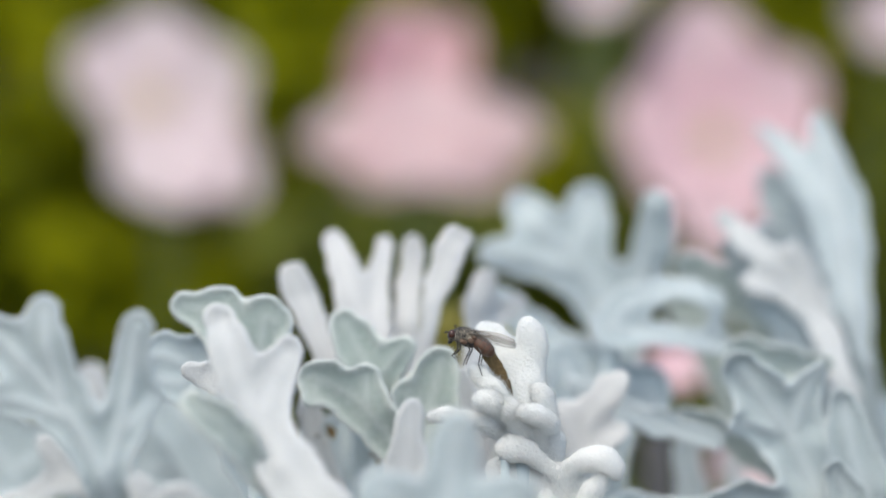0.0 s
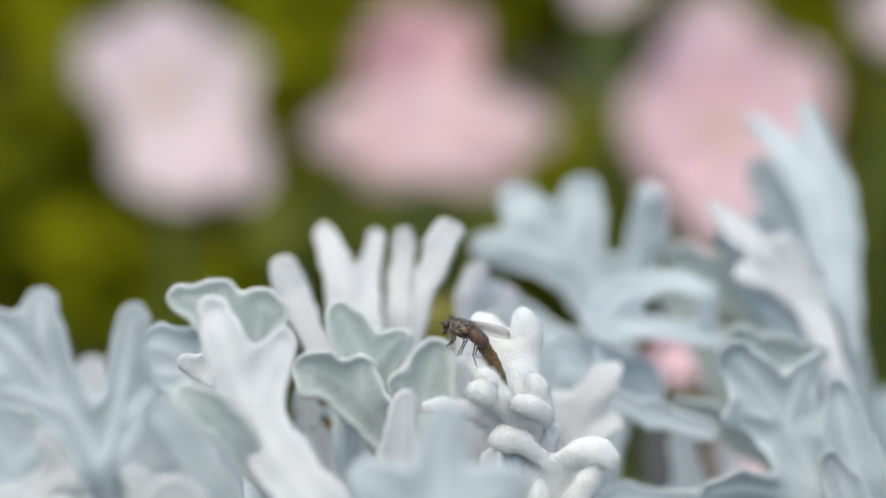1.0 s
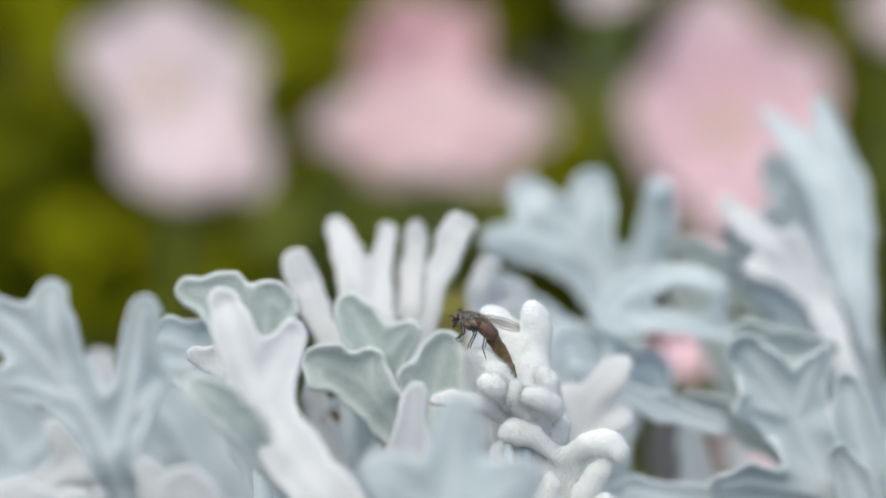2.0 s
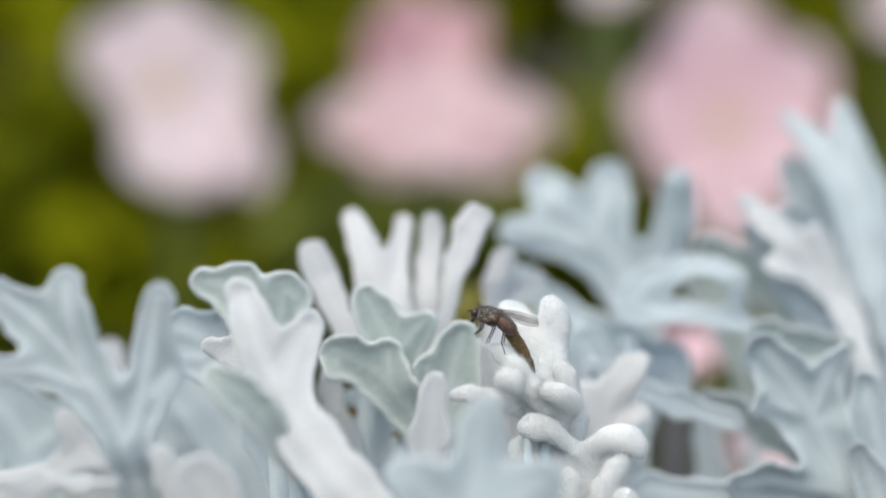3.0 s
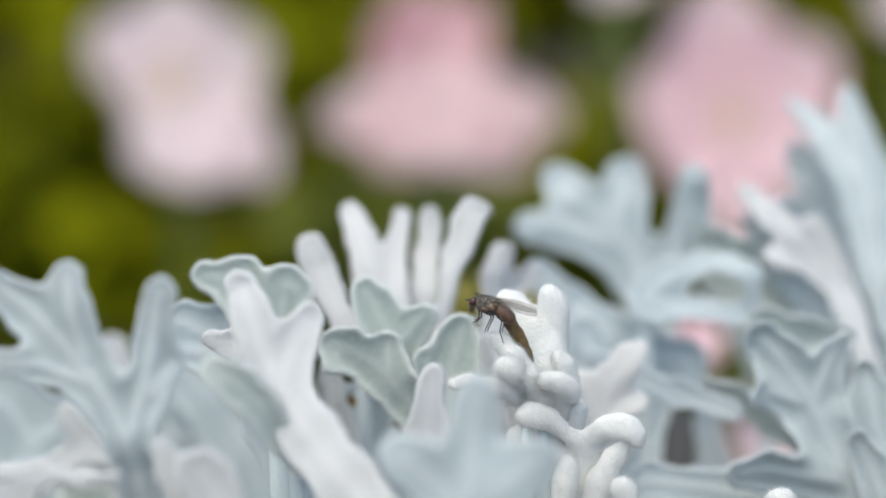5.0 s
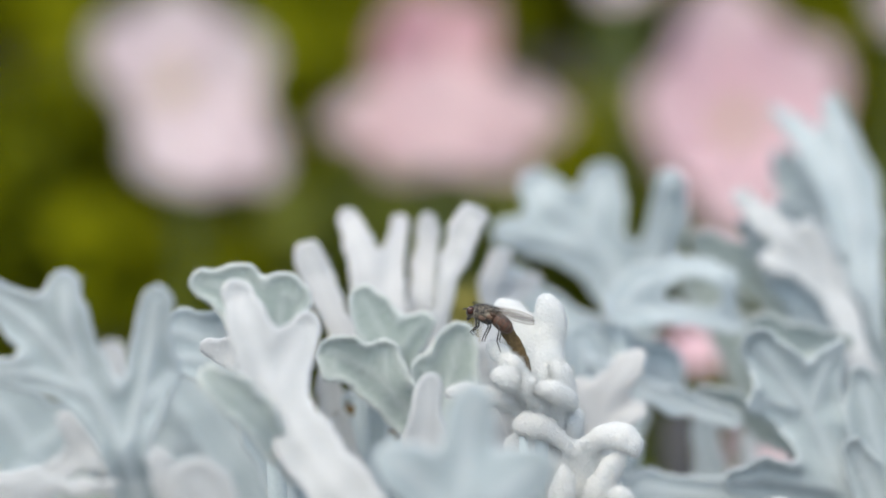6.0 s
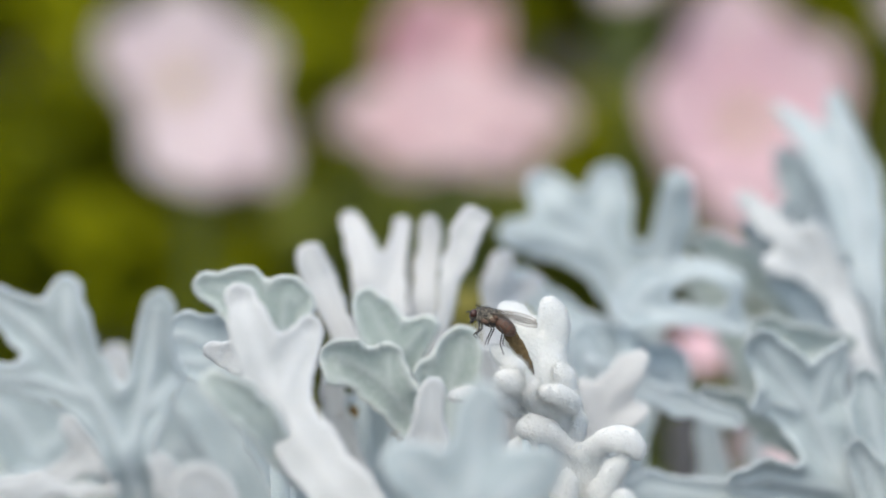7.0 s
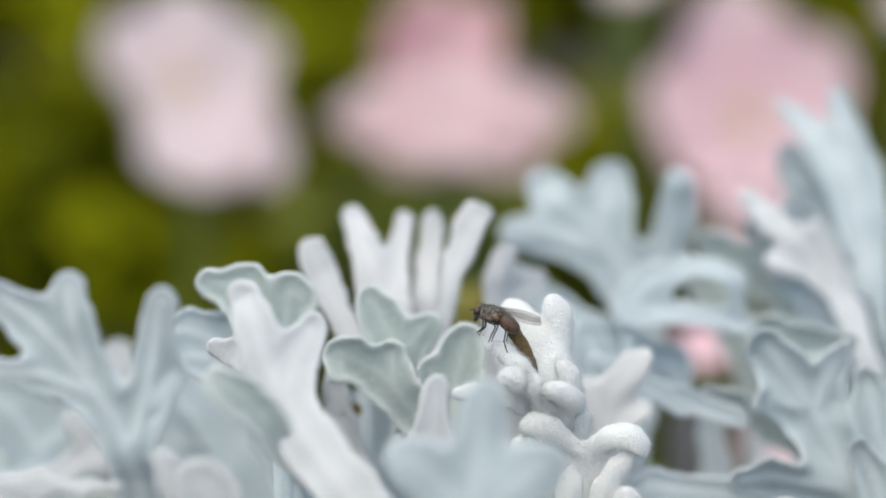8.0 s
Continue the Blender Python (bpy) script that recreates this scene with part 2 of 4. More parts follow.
def woolly_shoot(lobes, step=0.17, blend=0.55, flat=0.78):
    """A young, thick, woolly leaf: round knobbed lobes of (x, y, z, radius) in bed millimetres, melted into each other."""
    every = np.array([q for lobe in lobes for q in lobe])
    low = (every[:, :3] - every[:, 3:]).min(0) - 1.0
    high = (every[:, :3] + every[:, 3:]).max(0) + 1.0
    size = np.ceil((high - low) / step).astype(int) + 1
    axes = [low[i] + step * np.arange(size[i]) for i in range(3)]
    field = np.full(size, 9.0)
    for lobe in lobes:
        for a, b in zip(lobe, lobe[1:]):
            a, b = np.array(a), np.array(b)
            d = b - a
            least = np.minimum(a[:3] - a[3], b[:3] - b[3]) - 2 * blend
            most = np.maximum(a[:3] + a[3], b[:3] + b[3]) + 2 * blend
            cut = tuple(slice(max(0, int((least[i] - low[i]) / step)), min(size[i], int((most[i] - low[i]) / step) + 2)) for i in range(3))
            x, y, z = np.meshgrid(*[axes[i][cut[i]] for i in range(3)], indexing="ij")
            t = np.clip(((x - a[0]) * d[0] + (y - a[1]) * d[1] + (z - a[2]) * d[2]) / max((d[:3] ** 2).sum(), 1e-6), 0, 1)
            dist = np.sqrt((x - a[0] - t * d[0]) ** 2 + (y - a[1] - t * d[1]) ** 2 + ((z - a[2] - t * d[2]) / flat) ** 2) - (a[3] + t * d[3])
            field[cut] = smooth_min(field[cut], dist * 0.9, blend)
    x, y, z = np.meshgrid(*axes, indexing="ij")
    field += 0.05 * np.sin(x * 2.1 + 1) * np.sin(y * 2.4) * np.sin(z * 2.2 + 2) + 0.03 * np.sin(x * 6 + y * 5) * np.sin(z * 5 + y * 4)
    v, f = surface(field, low, step)
    return relaxed(v, f, 4), f, np.ones(len(v))


def tube(points, sides=8):
    """Vertices and faces of a round tapering tube through (x, y, z, radius) in world metres."""
    verts, faces = [], []
    for i, q in enumerate(points):
        here = Vector(q[:3])
        way = (Vector(points[min(i + 1, len(points) - 1)][:3]) - Vector(points[max(i - 1, 0)][:3])).normalized()
        side = way.orthogonal().normalized() if i == 0 else (side - way * side.dot(way)).normalized()
        other = way.cross(side)
        for j in range(sides):
            a = 2 * math.pi * j / sides
            verts.append(here + (side * math.cos(a) + other * math.sin(a)) * q[3])
        if i:
            k = (i - 1) * sides
            for j in range(sides):
                faces.append((k + j, k + (j + 1) % sides, k + sides + (j + 1) % sides, k + sides + j))
    faces.append(tuple(range(sides))[::-1])
    faces.append(tuple(range(len(verts) - sides, len(verts))))
    return verts, faces


def joined(pieces):
    verts, faces = [], []
    for v, f in pieces:
        k = len(verts)
        verts += [tuple(q) for q in v]
        faces += [tuple(i + k for i in q) for q in f]
    return verts, faces


def bend(a, b, ra, rb, sag=0.0, n=7):
    """Points of a gently curved tube from a to b."""
    a, b = Vector(a), Vector(b)
    out = []
    for i in range(n):
        t = i / (n - 1)
        p = a.lerp(b, t) + Vector((0, 0, 1)) * sag * math.sin(math.pi * t)
        out.append((*p, ra + (rb - ra) * t))
    return out


# ---- ground ----
def ground():
    n, verts, faces = 60, [], []
    steps = np.sign(np.linspace(-1, 1, n)) * (np.abs(np.linspace(-1, 1, n)) ** 6 * 1500 + np.abs(np.linspace(-1, 1, n)) * 2)
    for x in steps:
        for y in steps:
            near = math.exp(-(x * x + y * y) / 9)
            verts.append((x, y + 0.5, 0.012 * near * noise.noise((x * 9, y * 9, 0)) ))
    for i in range(n - 1):
        for j in range(n - 1):
            k = i * n + j
            faces.append((k, k + n, k + n + 1, k + 1))
    g = part("ground", (verts, faces), SOIL, None)
    tagged(g, "dark crumbly garden soil under the flower bed", "ground", kind="structure")


ground()


# ---- dusty miller ----
def dusty_miller(base, label):
    """A plant: a woolly stem on the soil, with no leaves yet. base: its foot along and across the bed, in metres."""
    plant = new("dusty_miller")
    plant.location = (base[0], base[1], 0)
    tagged(plant, label, "plant", "dusty miller plants in the bed")
    part("stem", tube(bend((base[0], base[1], -0.02), (base[0], base[1], 0.11), 0.006, 0.004)), FELT, plant, "pale woolly stem")
    return plant


def grow(plant, kind, lobes, **how):
    """A leaf of a plant, on a petiole that branches from the stem's top."""
    crown = Vector((plant.location.x, plant.location.y, 0.11))
    foot = bed(lobes[0][0])
    width = lobes[0][0][3] / 1000
    part("petiole", tube(bend(crown - UP * 0.004, foot - UP * 0.001, 0.0016, min(width * 0.5, 0.0010), -0.004)), FELT, plant)
    v, f, wool = woolly_shoot(lobes, **how) if kind == "shoot" else leaf_blade(lobes, **{**RELIEF[kind], **how})
    blade = part("leaf", ((v @ BED.T) + np.array(CENTRE), f.tolist()), COATS[kind], plant)
    blade.data.attributes.new("wool", "FLOAT", "POINT").data.foreach_set("value", wool.astype(np.float32))


PLANTS = {}
plant = dusty_miller((-0.033, 0.279), "silver-grey dusty miller with broad blunt-lobed felted leaves")
grow(plant, "grey leaf", [[(-29.0, -27.1, 20.0, 2.33), (-29.9, -23.1, 21.0, 2.21), (-30.8, -19.7, 23.0, 2.08), (-32.4, -16.4, 23.0, 2.19), (-34.7, -13.2, 23.0, 2.30), (-37.5, -9.9, 23.0, 2.47), (-40.2, -7.2, 23.0, 2.30), (-43.0, -5.3, 23.0, 1.86)],
         [(-34.7, -12.0, 23.5, 2.30), (-36.0, -7.6, 24.0, 1.96), (-36.3, -4.2, 24.0, 1.75)],
         [(-30.1, -19.1, 23.0, 1.86), (-29.1, -15.3, 23.0, 1.97), (-28.1, -10.9, 23.0, 1.92), (-27.5, -5.7, 24.0, 1.75)],
         [(-34.7, -14.2, 23.0, 1.75), (-39.1, -12.7, 23.0, 1.64), (-44.6, -12.3, 23.0, 1.42)],
         [(-28.3, -15.3, 23.0, 1.53), (-26.1, -12.4, 21.0, 1.10)]], vein=0.32, line=0.6, pale=0.8, roll=0.34, rim=1.05, soft=1.4, ripple=0.15, cup=0.03, lean=0.12)
grow(plant, "thick leaf", [[(-54.2, -29.2, -29.5, 1.73), (-46.9, -28.0, -29.5, 1.60), (-41.7, -24.4, -29.5, 1.60), (-38.9, -25.6, -29.5, 1.33)],
         [(-41.7, -24.2, -29.5, 1.73), (-43.7, -20.6, -29.5, 1.47)]], lean=-0.2)
grow(plant, "thick leaf", [[(-44.6, -23.1, 26.0, 0.81), (-38.6, -22.7, 26.0, 0.70), (-34.8, -23.4, 26.0, 0.65), (-30.9, -22.8, 29.0, 0.53)],
         [(-38.6, -23.0, 26.0, 0.70), (-40.3, -25.1, 26.0, 0.87), (-43.5, -26.5, 26.0, 1.08)]], lean=-0.2)
grow(plant, "grey leaf", [[(-45.7, -34.2, -44.0, 4.89), (-50.1, -25.1, -44.0, 5.59), (-53.4, -20.5, -44.0, 5.03), (-57.9, -18.1, -44.0, 3.91)],
         [(-50.8, -25.5, -44.0, 4.19), (-43.1, -20.7, -44.0, 3.49)]])
grow(plant, "thick leaf", [[(-37.1, -35.1, -46.0, 3.52), (-39.5, -24.1, -46.0, 3.52), (-40.5, -17.5, -46.0, 2.95), (-40.8, -14.0, -46.0, 2.39)]])
grow(plant, "leaf", [[(-20.0, -32.6, -46.0, 5.62), (-25.5, -25.9, -46.0, 5.34), (-30.4, -21.4, -46.0, 4.22), (-31.9, -20.0, -46.0, 3.09)],
         [(-25.6, -25.6, -46.0, 4.22), (-24.2, -21.4, -46.0, 3.09)],
         [(-29.1, -25.2, -46.0, 4.22), (-33.3, -24.5, -46.0, 3.09)]], cup=0.02)
grow(plant, "thick leaf", [[(-20.4, -26.8, 28.0, 2.15), (-22.5, -23.6, 28.0, 2.47), (-23.3, -22.6, 28.0, 2.36)]])
grow(plant, "thick leaf", [[(-23.6, -28.1, 26.0, 1.41), (-26.0, -23.1, 26.0, 1.30), (-27.0, -20.7, 26.0, 1.19)]])
PLANTS["left"] = [plant]
plant = dusty_miller((-0.013, 0.267), "pale silver dusty miller with a wide forked leaf")
grow(plant, "thick leaf", [[(-6.4, -27.4, 27.0, 2.91), (-9.5, -24.0, 24.0, 2.95), (-13.2, -19.6, 21.0, 2.87), (-16.0, -15.6, 18.0, 2.63), (-17.9, -11.7, 16.0, 2.14), (-19.2, -8.1, 15.0, 1.98), (-20.3, -5.2, 13.0, 1.83)],
         [(-15.9, -14.0, 17.0, 2.47), (-14.5, -10.2, 15.0, 2.09), (-13.5, -8.2, 13.0, 1.60)]], vein=0.14, line=0.8, roll=0.2, rim=1.3, cup=-0.02)
grow(plant, "thick leaf", [[(-17.6, -15.5, 0.0, 2.04), (-19.9, -12.6, -2.0, 1.81), (-22.5, -11.4, -4.0, 1.46), (-24.7, -11.0, -4.0, 1.10)]])
grow(plant, "thin leaf", [[(-14.0, -23.0, 17.0, 1.01), (-16.0, -19.7, 19.0, 1.39), (-18.0, -16.5, 21.0, 1.71), (-20.1, -14.5, 22.0, 1.71), (-22.0, -13.1, 22.5, 1.59)]], roll=0.6, rim=1.2, cup=0.03, vein=0.04, soft=1.2, lean=-0.4)
grow(plant, "thin leaf", [[(-16.8, -12.6, -15.5, 1.90), (-19.8, -7.5, -13.5, 2.65), (-22.9, -5.0, -13.5, 2.39), (-26.0, -4.2, -13.5, 1.83)],
         [(-21.7, -7.5, -13.5, 2.52), (-21.7, -4.1, -13.5, 2.14)],
         [(-17.9, -8.8, -13.5, 2.77), (-17.4, -5.2, -13.5, 2.02), (-16.0, -5.9, -13.5, 1.89)]], cup=0.03, roll=0.36, lean=0.05)
grow(plant, "leaf", [[(-16.8, -29.2, -16.0, 1.91), (-19.3, -20.9, -16.0, 2.80), (-21.2, -15.2, -16.0, 3.18), (-25.2, -11.4, -16.0, 3.43), (-28.9, -9.6, -16.0, 2.42), (-30.8, -9.9, -16.0, 2.16)],
         [(-24.4, -11.4, -16.0, 2.54), (-23.9, -9.0, -16.0, 2.03)],
         [(-26.3, -12.6, -16.0, 2.54), (-29.5, -12.6, -16.0, 1.91)]], cup=0.02, roll=0.4)
grow(plant, "leaf", [[(-20.4, -34.6, -42.0, 4.58), (-23.2, -26.3, -42.0, 4.86), (-26.7, -21.1, -42.0, 4.03), (-30.1, -17.3, -42.0, 3.19), (-31.9, -15.5, -42.0, 2.22)]], pale=0.3)
PLANTS["broad"] = [plant]
plant = dusty_miller((-0.001, 0.297), "white-felted dusty miller with upright finger-like lobes")
grow(plant, "white leaf", [[(-5.5, -14.4, -26.0, 2.63), (-6.9, -7.9, -28.0, 2.92), (-8.3, -3.9, -30.0, 2.40), (-9.7, 0.2, -32.0, 1.88), (-11.0, 3.2, -34.0, 1.49)],
         [(-6.3, -5.3, -31.0, 2.14), (-5.5, 0.1, -34.0, 1.35), (-4.9, 3.0, -36.0, 1.09)]], vein=0.1, cup=0.02)
grow(plant, "white leaf", [[(-2.8, -13.3, -30.0, 1.73), (-2.4, -6.6, -31.0, 1.74), (-1.9, -2.0, -34.0, 1.56), (-1.5, 1.4, -35.0, 1.36), (-1.5, 3.1, -35.0, 1.15)]], vein=0.1, cup=0.02)
grow(plant, "white leaf", [[(-0.8, -14.4, -25.0, 1.18), (0.1, -7.8, -25.0, 0.92), (0.8, -3.9, -25.0, 1.11), (1.7, -1.4, -26.0, 1.65), (2.6, 1.7, -27.0, 1.78), (3.2, 3.8, -28.0, 1.39)],
         [(3.2, 2.0, -27.0, 1.45), (4.7, 3.4, -29.0, 0.93)]], vein=0.1)
grow(plant, "white leaf", [[(-9.4, -13.6, -23.0, 1.43), (-11.7, -9.4, -25.0, 1.57), (-13.2, -6.2, -26.0, 1.71), (-14.5, -3.2, -27.0, 1.85), (-15.6, -0.9, -27.0, 1.78)]], vein=0.1, cup=0.02)
grow(plant, "white leaf", [[(5.9, -15.4, -32.0, 1.61), (6.3, -8.0, -34.0, 1.83), (6.4, -4.3, -34.0, 1.76), (7.1, -1.8, -35.0, 1.63)],
         [(6.6, -8.1, -37.0, 1.78), (9.0, -5.4, -39.0, 1.51), (11.4, -4.1, -40.0, 1.10)]])
PLANTS["tall_pale"] = [plant]
plant = dusty_miller((-0.002, 0.282), "grey-green dusty miller leaves with pale rolled margins")
grow(plant, "thin leaf", [[(-3.1, -20.4, -17.5, 1.28), (-4.2, -15.9, -16.5, 2.16), (-5.6, -11.4, -15.5, 2.66), (-7.4, -7.9, -15.5, 2.22), (-8.6, -5.9, -15.5, 1.71)],
         [(-4.8, -12.3, -15.5, 2.54), (-2.8, -9.5, -14.5, 1.71), (-1.6, -8.5, -13.5, 1.20)]], cup=0.03, roll=0.36, lean=0.12)
grow(plant, "thin leaf", [[(-0.3, -23.8, -13.0, 1.01), (-3.5, -18.4, -12.0, 2.38), (-6.8, -14.4, -11.0, 2.75), (-10.2, -12.4, -11.0, 2.25), (-12.2, -11.7, -11.0, 1.62)],
         [(-5.9, -15.5, -11.0, 2.37), (-6.1, -11.7, -11.0, 1.50)],
         [(-11.5, -12.4, -11.0, 1.50), (-12.1, -14.4, -10.0, 0.81)]], cup=0.04, roll=0.42, lean=0.28)
grow(plant, "thin leaf", [[(0.4, -21.9, -12.0, 3.26), (0.9, -15.6, -12.0, 3.26), (1.8, -11.7, -12.0, 2.38), (2.3, -10.0, -12.0, 1.69)],
         [(-0.6, -15.6, -12.0, 2.63), (-1.7, -13.7, -11.0, 1.50)]], cup=0.04, roll=0.4, lean=0.12)
grow(plant, "thick leaf", [[(6.8, -24.9, -18.0, 2.43), (4.8, -16.7, -20.0, 2.19), (4.1, -12.8, -20.0, 1.80)]])
grow(plant, "thick leaf", [[(-1.8, -25.1, 12.0, 2.06), (-1.6, -19.4, 12.0, 1.83), (-1.1, -14.3, 12.0, 1.43)]])
grow(plant, "thick leaf", [[(-9.3, -29.6, -20.0, 2.58), (-11.9, -20.6, -20.0, 1.55), (-12.8, -16.1, -20.0, 1.16), (-12.9, -14.6, -20.0, 0.97)]])
grow(plant, "leaf", [[(-8.9, -34.4, -28.0, 7.95), (-9.3, -25.8, -28.0, 6.63), (-9.5, -21.1, -28.0, 4.37)],
         [(-8.2, -25.8, -28.0, 3.31), (-4.1, -23.1, -28.0, 2.52)],
         [(-10.9, -23.8, -28.0, 3.31), (-12.7, -19.5, -28.0, 1.72)]], cup=0.01)
PLANTS["middle"] = [plant]
plant = dusty_miller((0.002, 0.231), "silvery dusty miller leaf with three blunt lobes")
grow(plant, "leaf", [[(2.0, -26.2, 36.0, 4.67), (2.8, -19.7, 36.0, 2.59), (3.3, -15.5, 36.0, 1.97), (3.7, -13.8, 36.0, 1.71)],
         [(0.8, -23.3, 36.0, 2.90), (-2.8, -20.0, 36.0, 2.28), (-3.6, -19.6, 36.0, 1.97)],
         [(4.6, -23.3, 36.0, 2.90), (8.1, -20.6, 36.0, 2.39), (8.9, -20.2, 36.0, 2.07)]], roll=0.15, vein=0.04, ripple=0.3, cup=-0.02)
PLANTS["near"] = [plant]
plant = dusty_miller((0.014, 0.268), "white woolly young dusty miller shoot under the fly")
grow(plant, "white leaf", [[(11.9, -30.5, -11.0, 2.50), (10.1, -21.2, -11.0, 2.50), (8.2, -16.9, -11.0, 2.00), (7.2, -15.0, -11.0, 1.50)]])
grow(plant, "shoot", [[(8.8, -19.0, 1.2, 0.90), (9.4, -18.9, 1.2, 1.19), (10.3, -18.9, 1.2, 1.01), (11.5, -19.4, 1.2, 0.72), (12.8, -20.6, 0.9, 0.57), (14.1, -21.5, 0.7, 0.54), (15.3, -21.5, 0.7, 0.54), (16.2, -20.8, 1.4, 0.75), (17.2, -20.1, 2.2, 0.95), (18.5, -19.9, 2.8, 1.04), (19.5, -20.1, 3.2, 1.01), (20.3, -20.9, 3.4, 0.65), (20.5, -21.7, 3.4, 0.36)],
         [(15.8, -30.1, -1.6, 2.77), (15.5, -26.8, -1.4, 2.53), (15.2, -24.3, -1.0, 2.17), (14.8, -22.6, -0.2, 1.32)],
         [(15.2, -26.2, -1.4, 2.41), (12.5, -23.4, -1.2, 1.93), (10.3, -21.6, -1.0, 1.44), (8.8, -20.6, -0.4, 0.96)],
         [(14.9, -27.7, -1.8, 2.41), (11.5, -24.7, -1.8, 2.29), (9.1, -22.5, -1.4, 1.69), (7.9, -21.3, -1.2, 1.08)],
         [(15.5, -25.5, -1.3, 2.29), (17.0, -22.4, 0.0, 1.44)]], blend=1.3, flat=0.6)
grow(plant, "shoot", [[(12.5, -28.9, 4.0, 1.30), (12.8, -25.6, 4.0, 1.30), (13.0, -24.3, 4.0, 1.00), (13.0, -23.4, 4.0, 0.53)]], flat=0.6)
grow(plant, "shoot", [[(15.7, -29.0, 3.0, 1.66), (16.6, -25.7, 3.0, 1.48), (18.0, -23.2, 3.0, 1.13), (19.1, -21.9, 3.0, 0.65)]], flat=0.6)
grow(plant, "shoot", [[(19.0, -27.5, 6.0, 1.29), (18.6, -26.1, 6.0, 1.11), (19.3, -26.3, 6.0, 0.82)]])
grow(plant, "shoot", [[(11.7, -21.7, -1.6, 1.69), (11.8, -18.6, -0.8, 1.68), (12.0, -16.6, 0.2, 1.44)],
         [(9.9, -15.2, 2.0, 0.48), (10.8, -15.1, 2.1, 0.62), (12.1, -15.2, 2.1, 0.62), (13.2, -15.6, 1.6, 0.60)],
         [(12.4, -15.6, 1.6, 0.66), (13.6, -16.2, 1.1, 0.60), (14.0, -17.0, 0.8, 0.42)]], blend=1.2)
grow(plant, "shoot", [[(12.5, -21.8, -2.8, 1.45), (13.2, -19.9, -1.8, 1.21), (13.8, -18.6, -1.0, 1.14), (14.3, -18.2, -1.0, 0.90)],
         [(13.0, -20.2, -1.8, 0.97), (14.1, -20.2, -1.0, 0.72)]], blend=1.2)
grow(plant, "shoot", [[(12.4, -21.1, -2.0, 1.33), (10.0, -18.0, -0.4, 0.96), (7.3, -16.6, -0.4, 0.78), (5.2, -16.0, -0.4, 0.72), (2.8, -15.5, -0.2, 0.72), (1.1, -15.6, 0.2, 0.66)]], blend=1.2)
grow(plant, "shoot", [[(12.2, -21.1, -2.2, 1.69), (11.0, -17.4, -1.8, 1.69), (9.5, -15.5, 0.4, 1.20), (8.0, -14.4, 1.4, 0.95), (7.0, -13.9, 1.9, 0.95), (6.2, -13.7, 2.1, 0.71)]], blend=1.4)
grow(plant, "shoot", [[(12.2, -23.6, -2.8, 2.67), (11.5, -18.1, -2.1, 2.54), (11.1, -15.4, -2.5, 2.24), (11.0, -13.0, -3.3, 2.06), (11.6, -10.3, -4.2, 1.46), (12.0, -8.2, -4.2, 1.28), (11.8, -6.9, -4.1, 1.10), (11.4, -5.9, -3.9, 0.73)],
         [(10.6, -13.3, -3.6, 1.70), (11.1, -10.0, -3.6, 0.73)],
         [(10.5, -13.9, -3.6, 1.70), (9.8, -11.0, -4.4, 1.46), (8.7, -8.7, -5.4, 1.35), (7.6, -7.3, -6.2, 1.23), (6.9, -6.7, -6.4, 0.86)]], blend=1.5, flat=0.6)
grow(plant, "shoot", [[(10.7, -17.2, 0.4, 1.56), (9.2, -14.8, 1.7, 1.07), (7.6, -12.7, 1.1, 0.93), (6.4, -11.4, 0.0, 0.81), (5.5, -10.7, -0.3, 0.66)]], blend=1.0, flat=0.7)
grow(plant, "shoot", [[(13.5, -23.7, -4.6, 1.59), (13.3, -18.1, -3.0, 1.33), (13.2, -15.5, -2.2, 1.03), (13.2, -13.7, -1.7, 0.84)],
         [(12.6, -16.9, -2.4, 1.15), (12.7, -13.4, -1.8, 0.78), (12.4, -12.9, -1.6, 0.60)]], blend=1.2)
PLANTS["fly_shoot"] = [plant]
plant = dusty_miller((0.021, 0.293), "pale low dusty miller with narrow spreading lobes")
grow(plant, "white leaf", [[(16.9, -29.8, -22.0, 2.99), (17.9, -21.5, -24.0, 2.88), (19.7, -16.6, -24.0, 2.16), (21.6, -13.8, -24.0, 1.63), (22.9, -12.7, -24.0, 1.24)],
         [(18.2, -21.5, -24.0, 2.35), (21.3, -19.0, -24.0, 1.57), (22.7, -18.8, -24.0, 1.31)],
         [(17.9, -20.8, -24.0, 2.61), (16.7, -17.6, -24.0, 1.90), (16.2, -16.3, -24.0, 1.44)]], vein=0.1, lean=-0.5)
grow(plant, "leaf", [[(20.3, -31.7, -40.0, 3.03), (19.4, -22.0, -40.0, 3.17), (18.3, -15.4, -40.0, 3.17), (17.4, -11.3, -40.0, 2.34)]])
grow(plant, "leaf", [[(17.7, -13.3, -30.0, 0.93), (22.5, -16.1, -30.0, 1.33), (27.8, -18.1, -30.0, 1.47), (34.4, -20.1, -30.0, 1.33)]], roll=0.5, cup=0.03)
grow(plant, "leaf", [[(14.2, -31.5, -26.0, 2.63), (24.1, -28.1, -26.0, 2.11), (34.0, -29.5, -26.0, 2.63), (41.9, -31.9, -26.0, 3.03)]])
grow(plant, "shoot", [[(36.5, -30.8, 0.0, 1.56), (35.9, -28.2, 0.0, 1.50), (35.4, -28.0, 0.0, 1.32)]])
PLANTS["low"] = [plant]
plant = dusty_miller((0.030, 0.317), "large blue-grey dusty miller with rounded lobes")
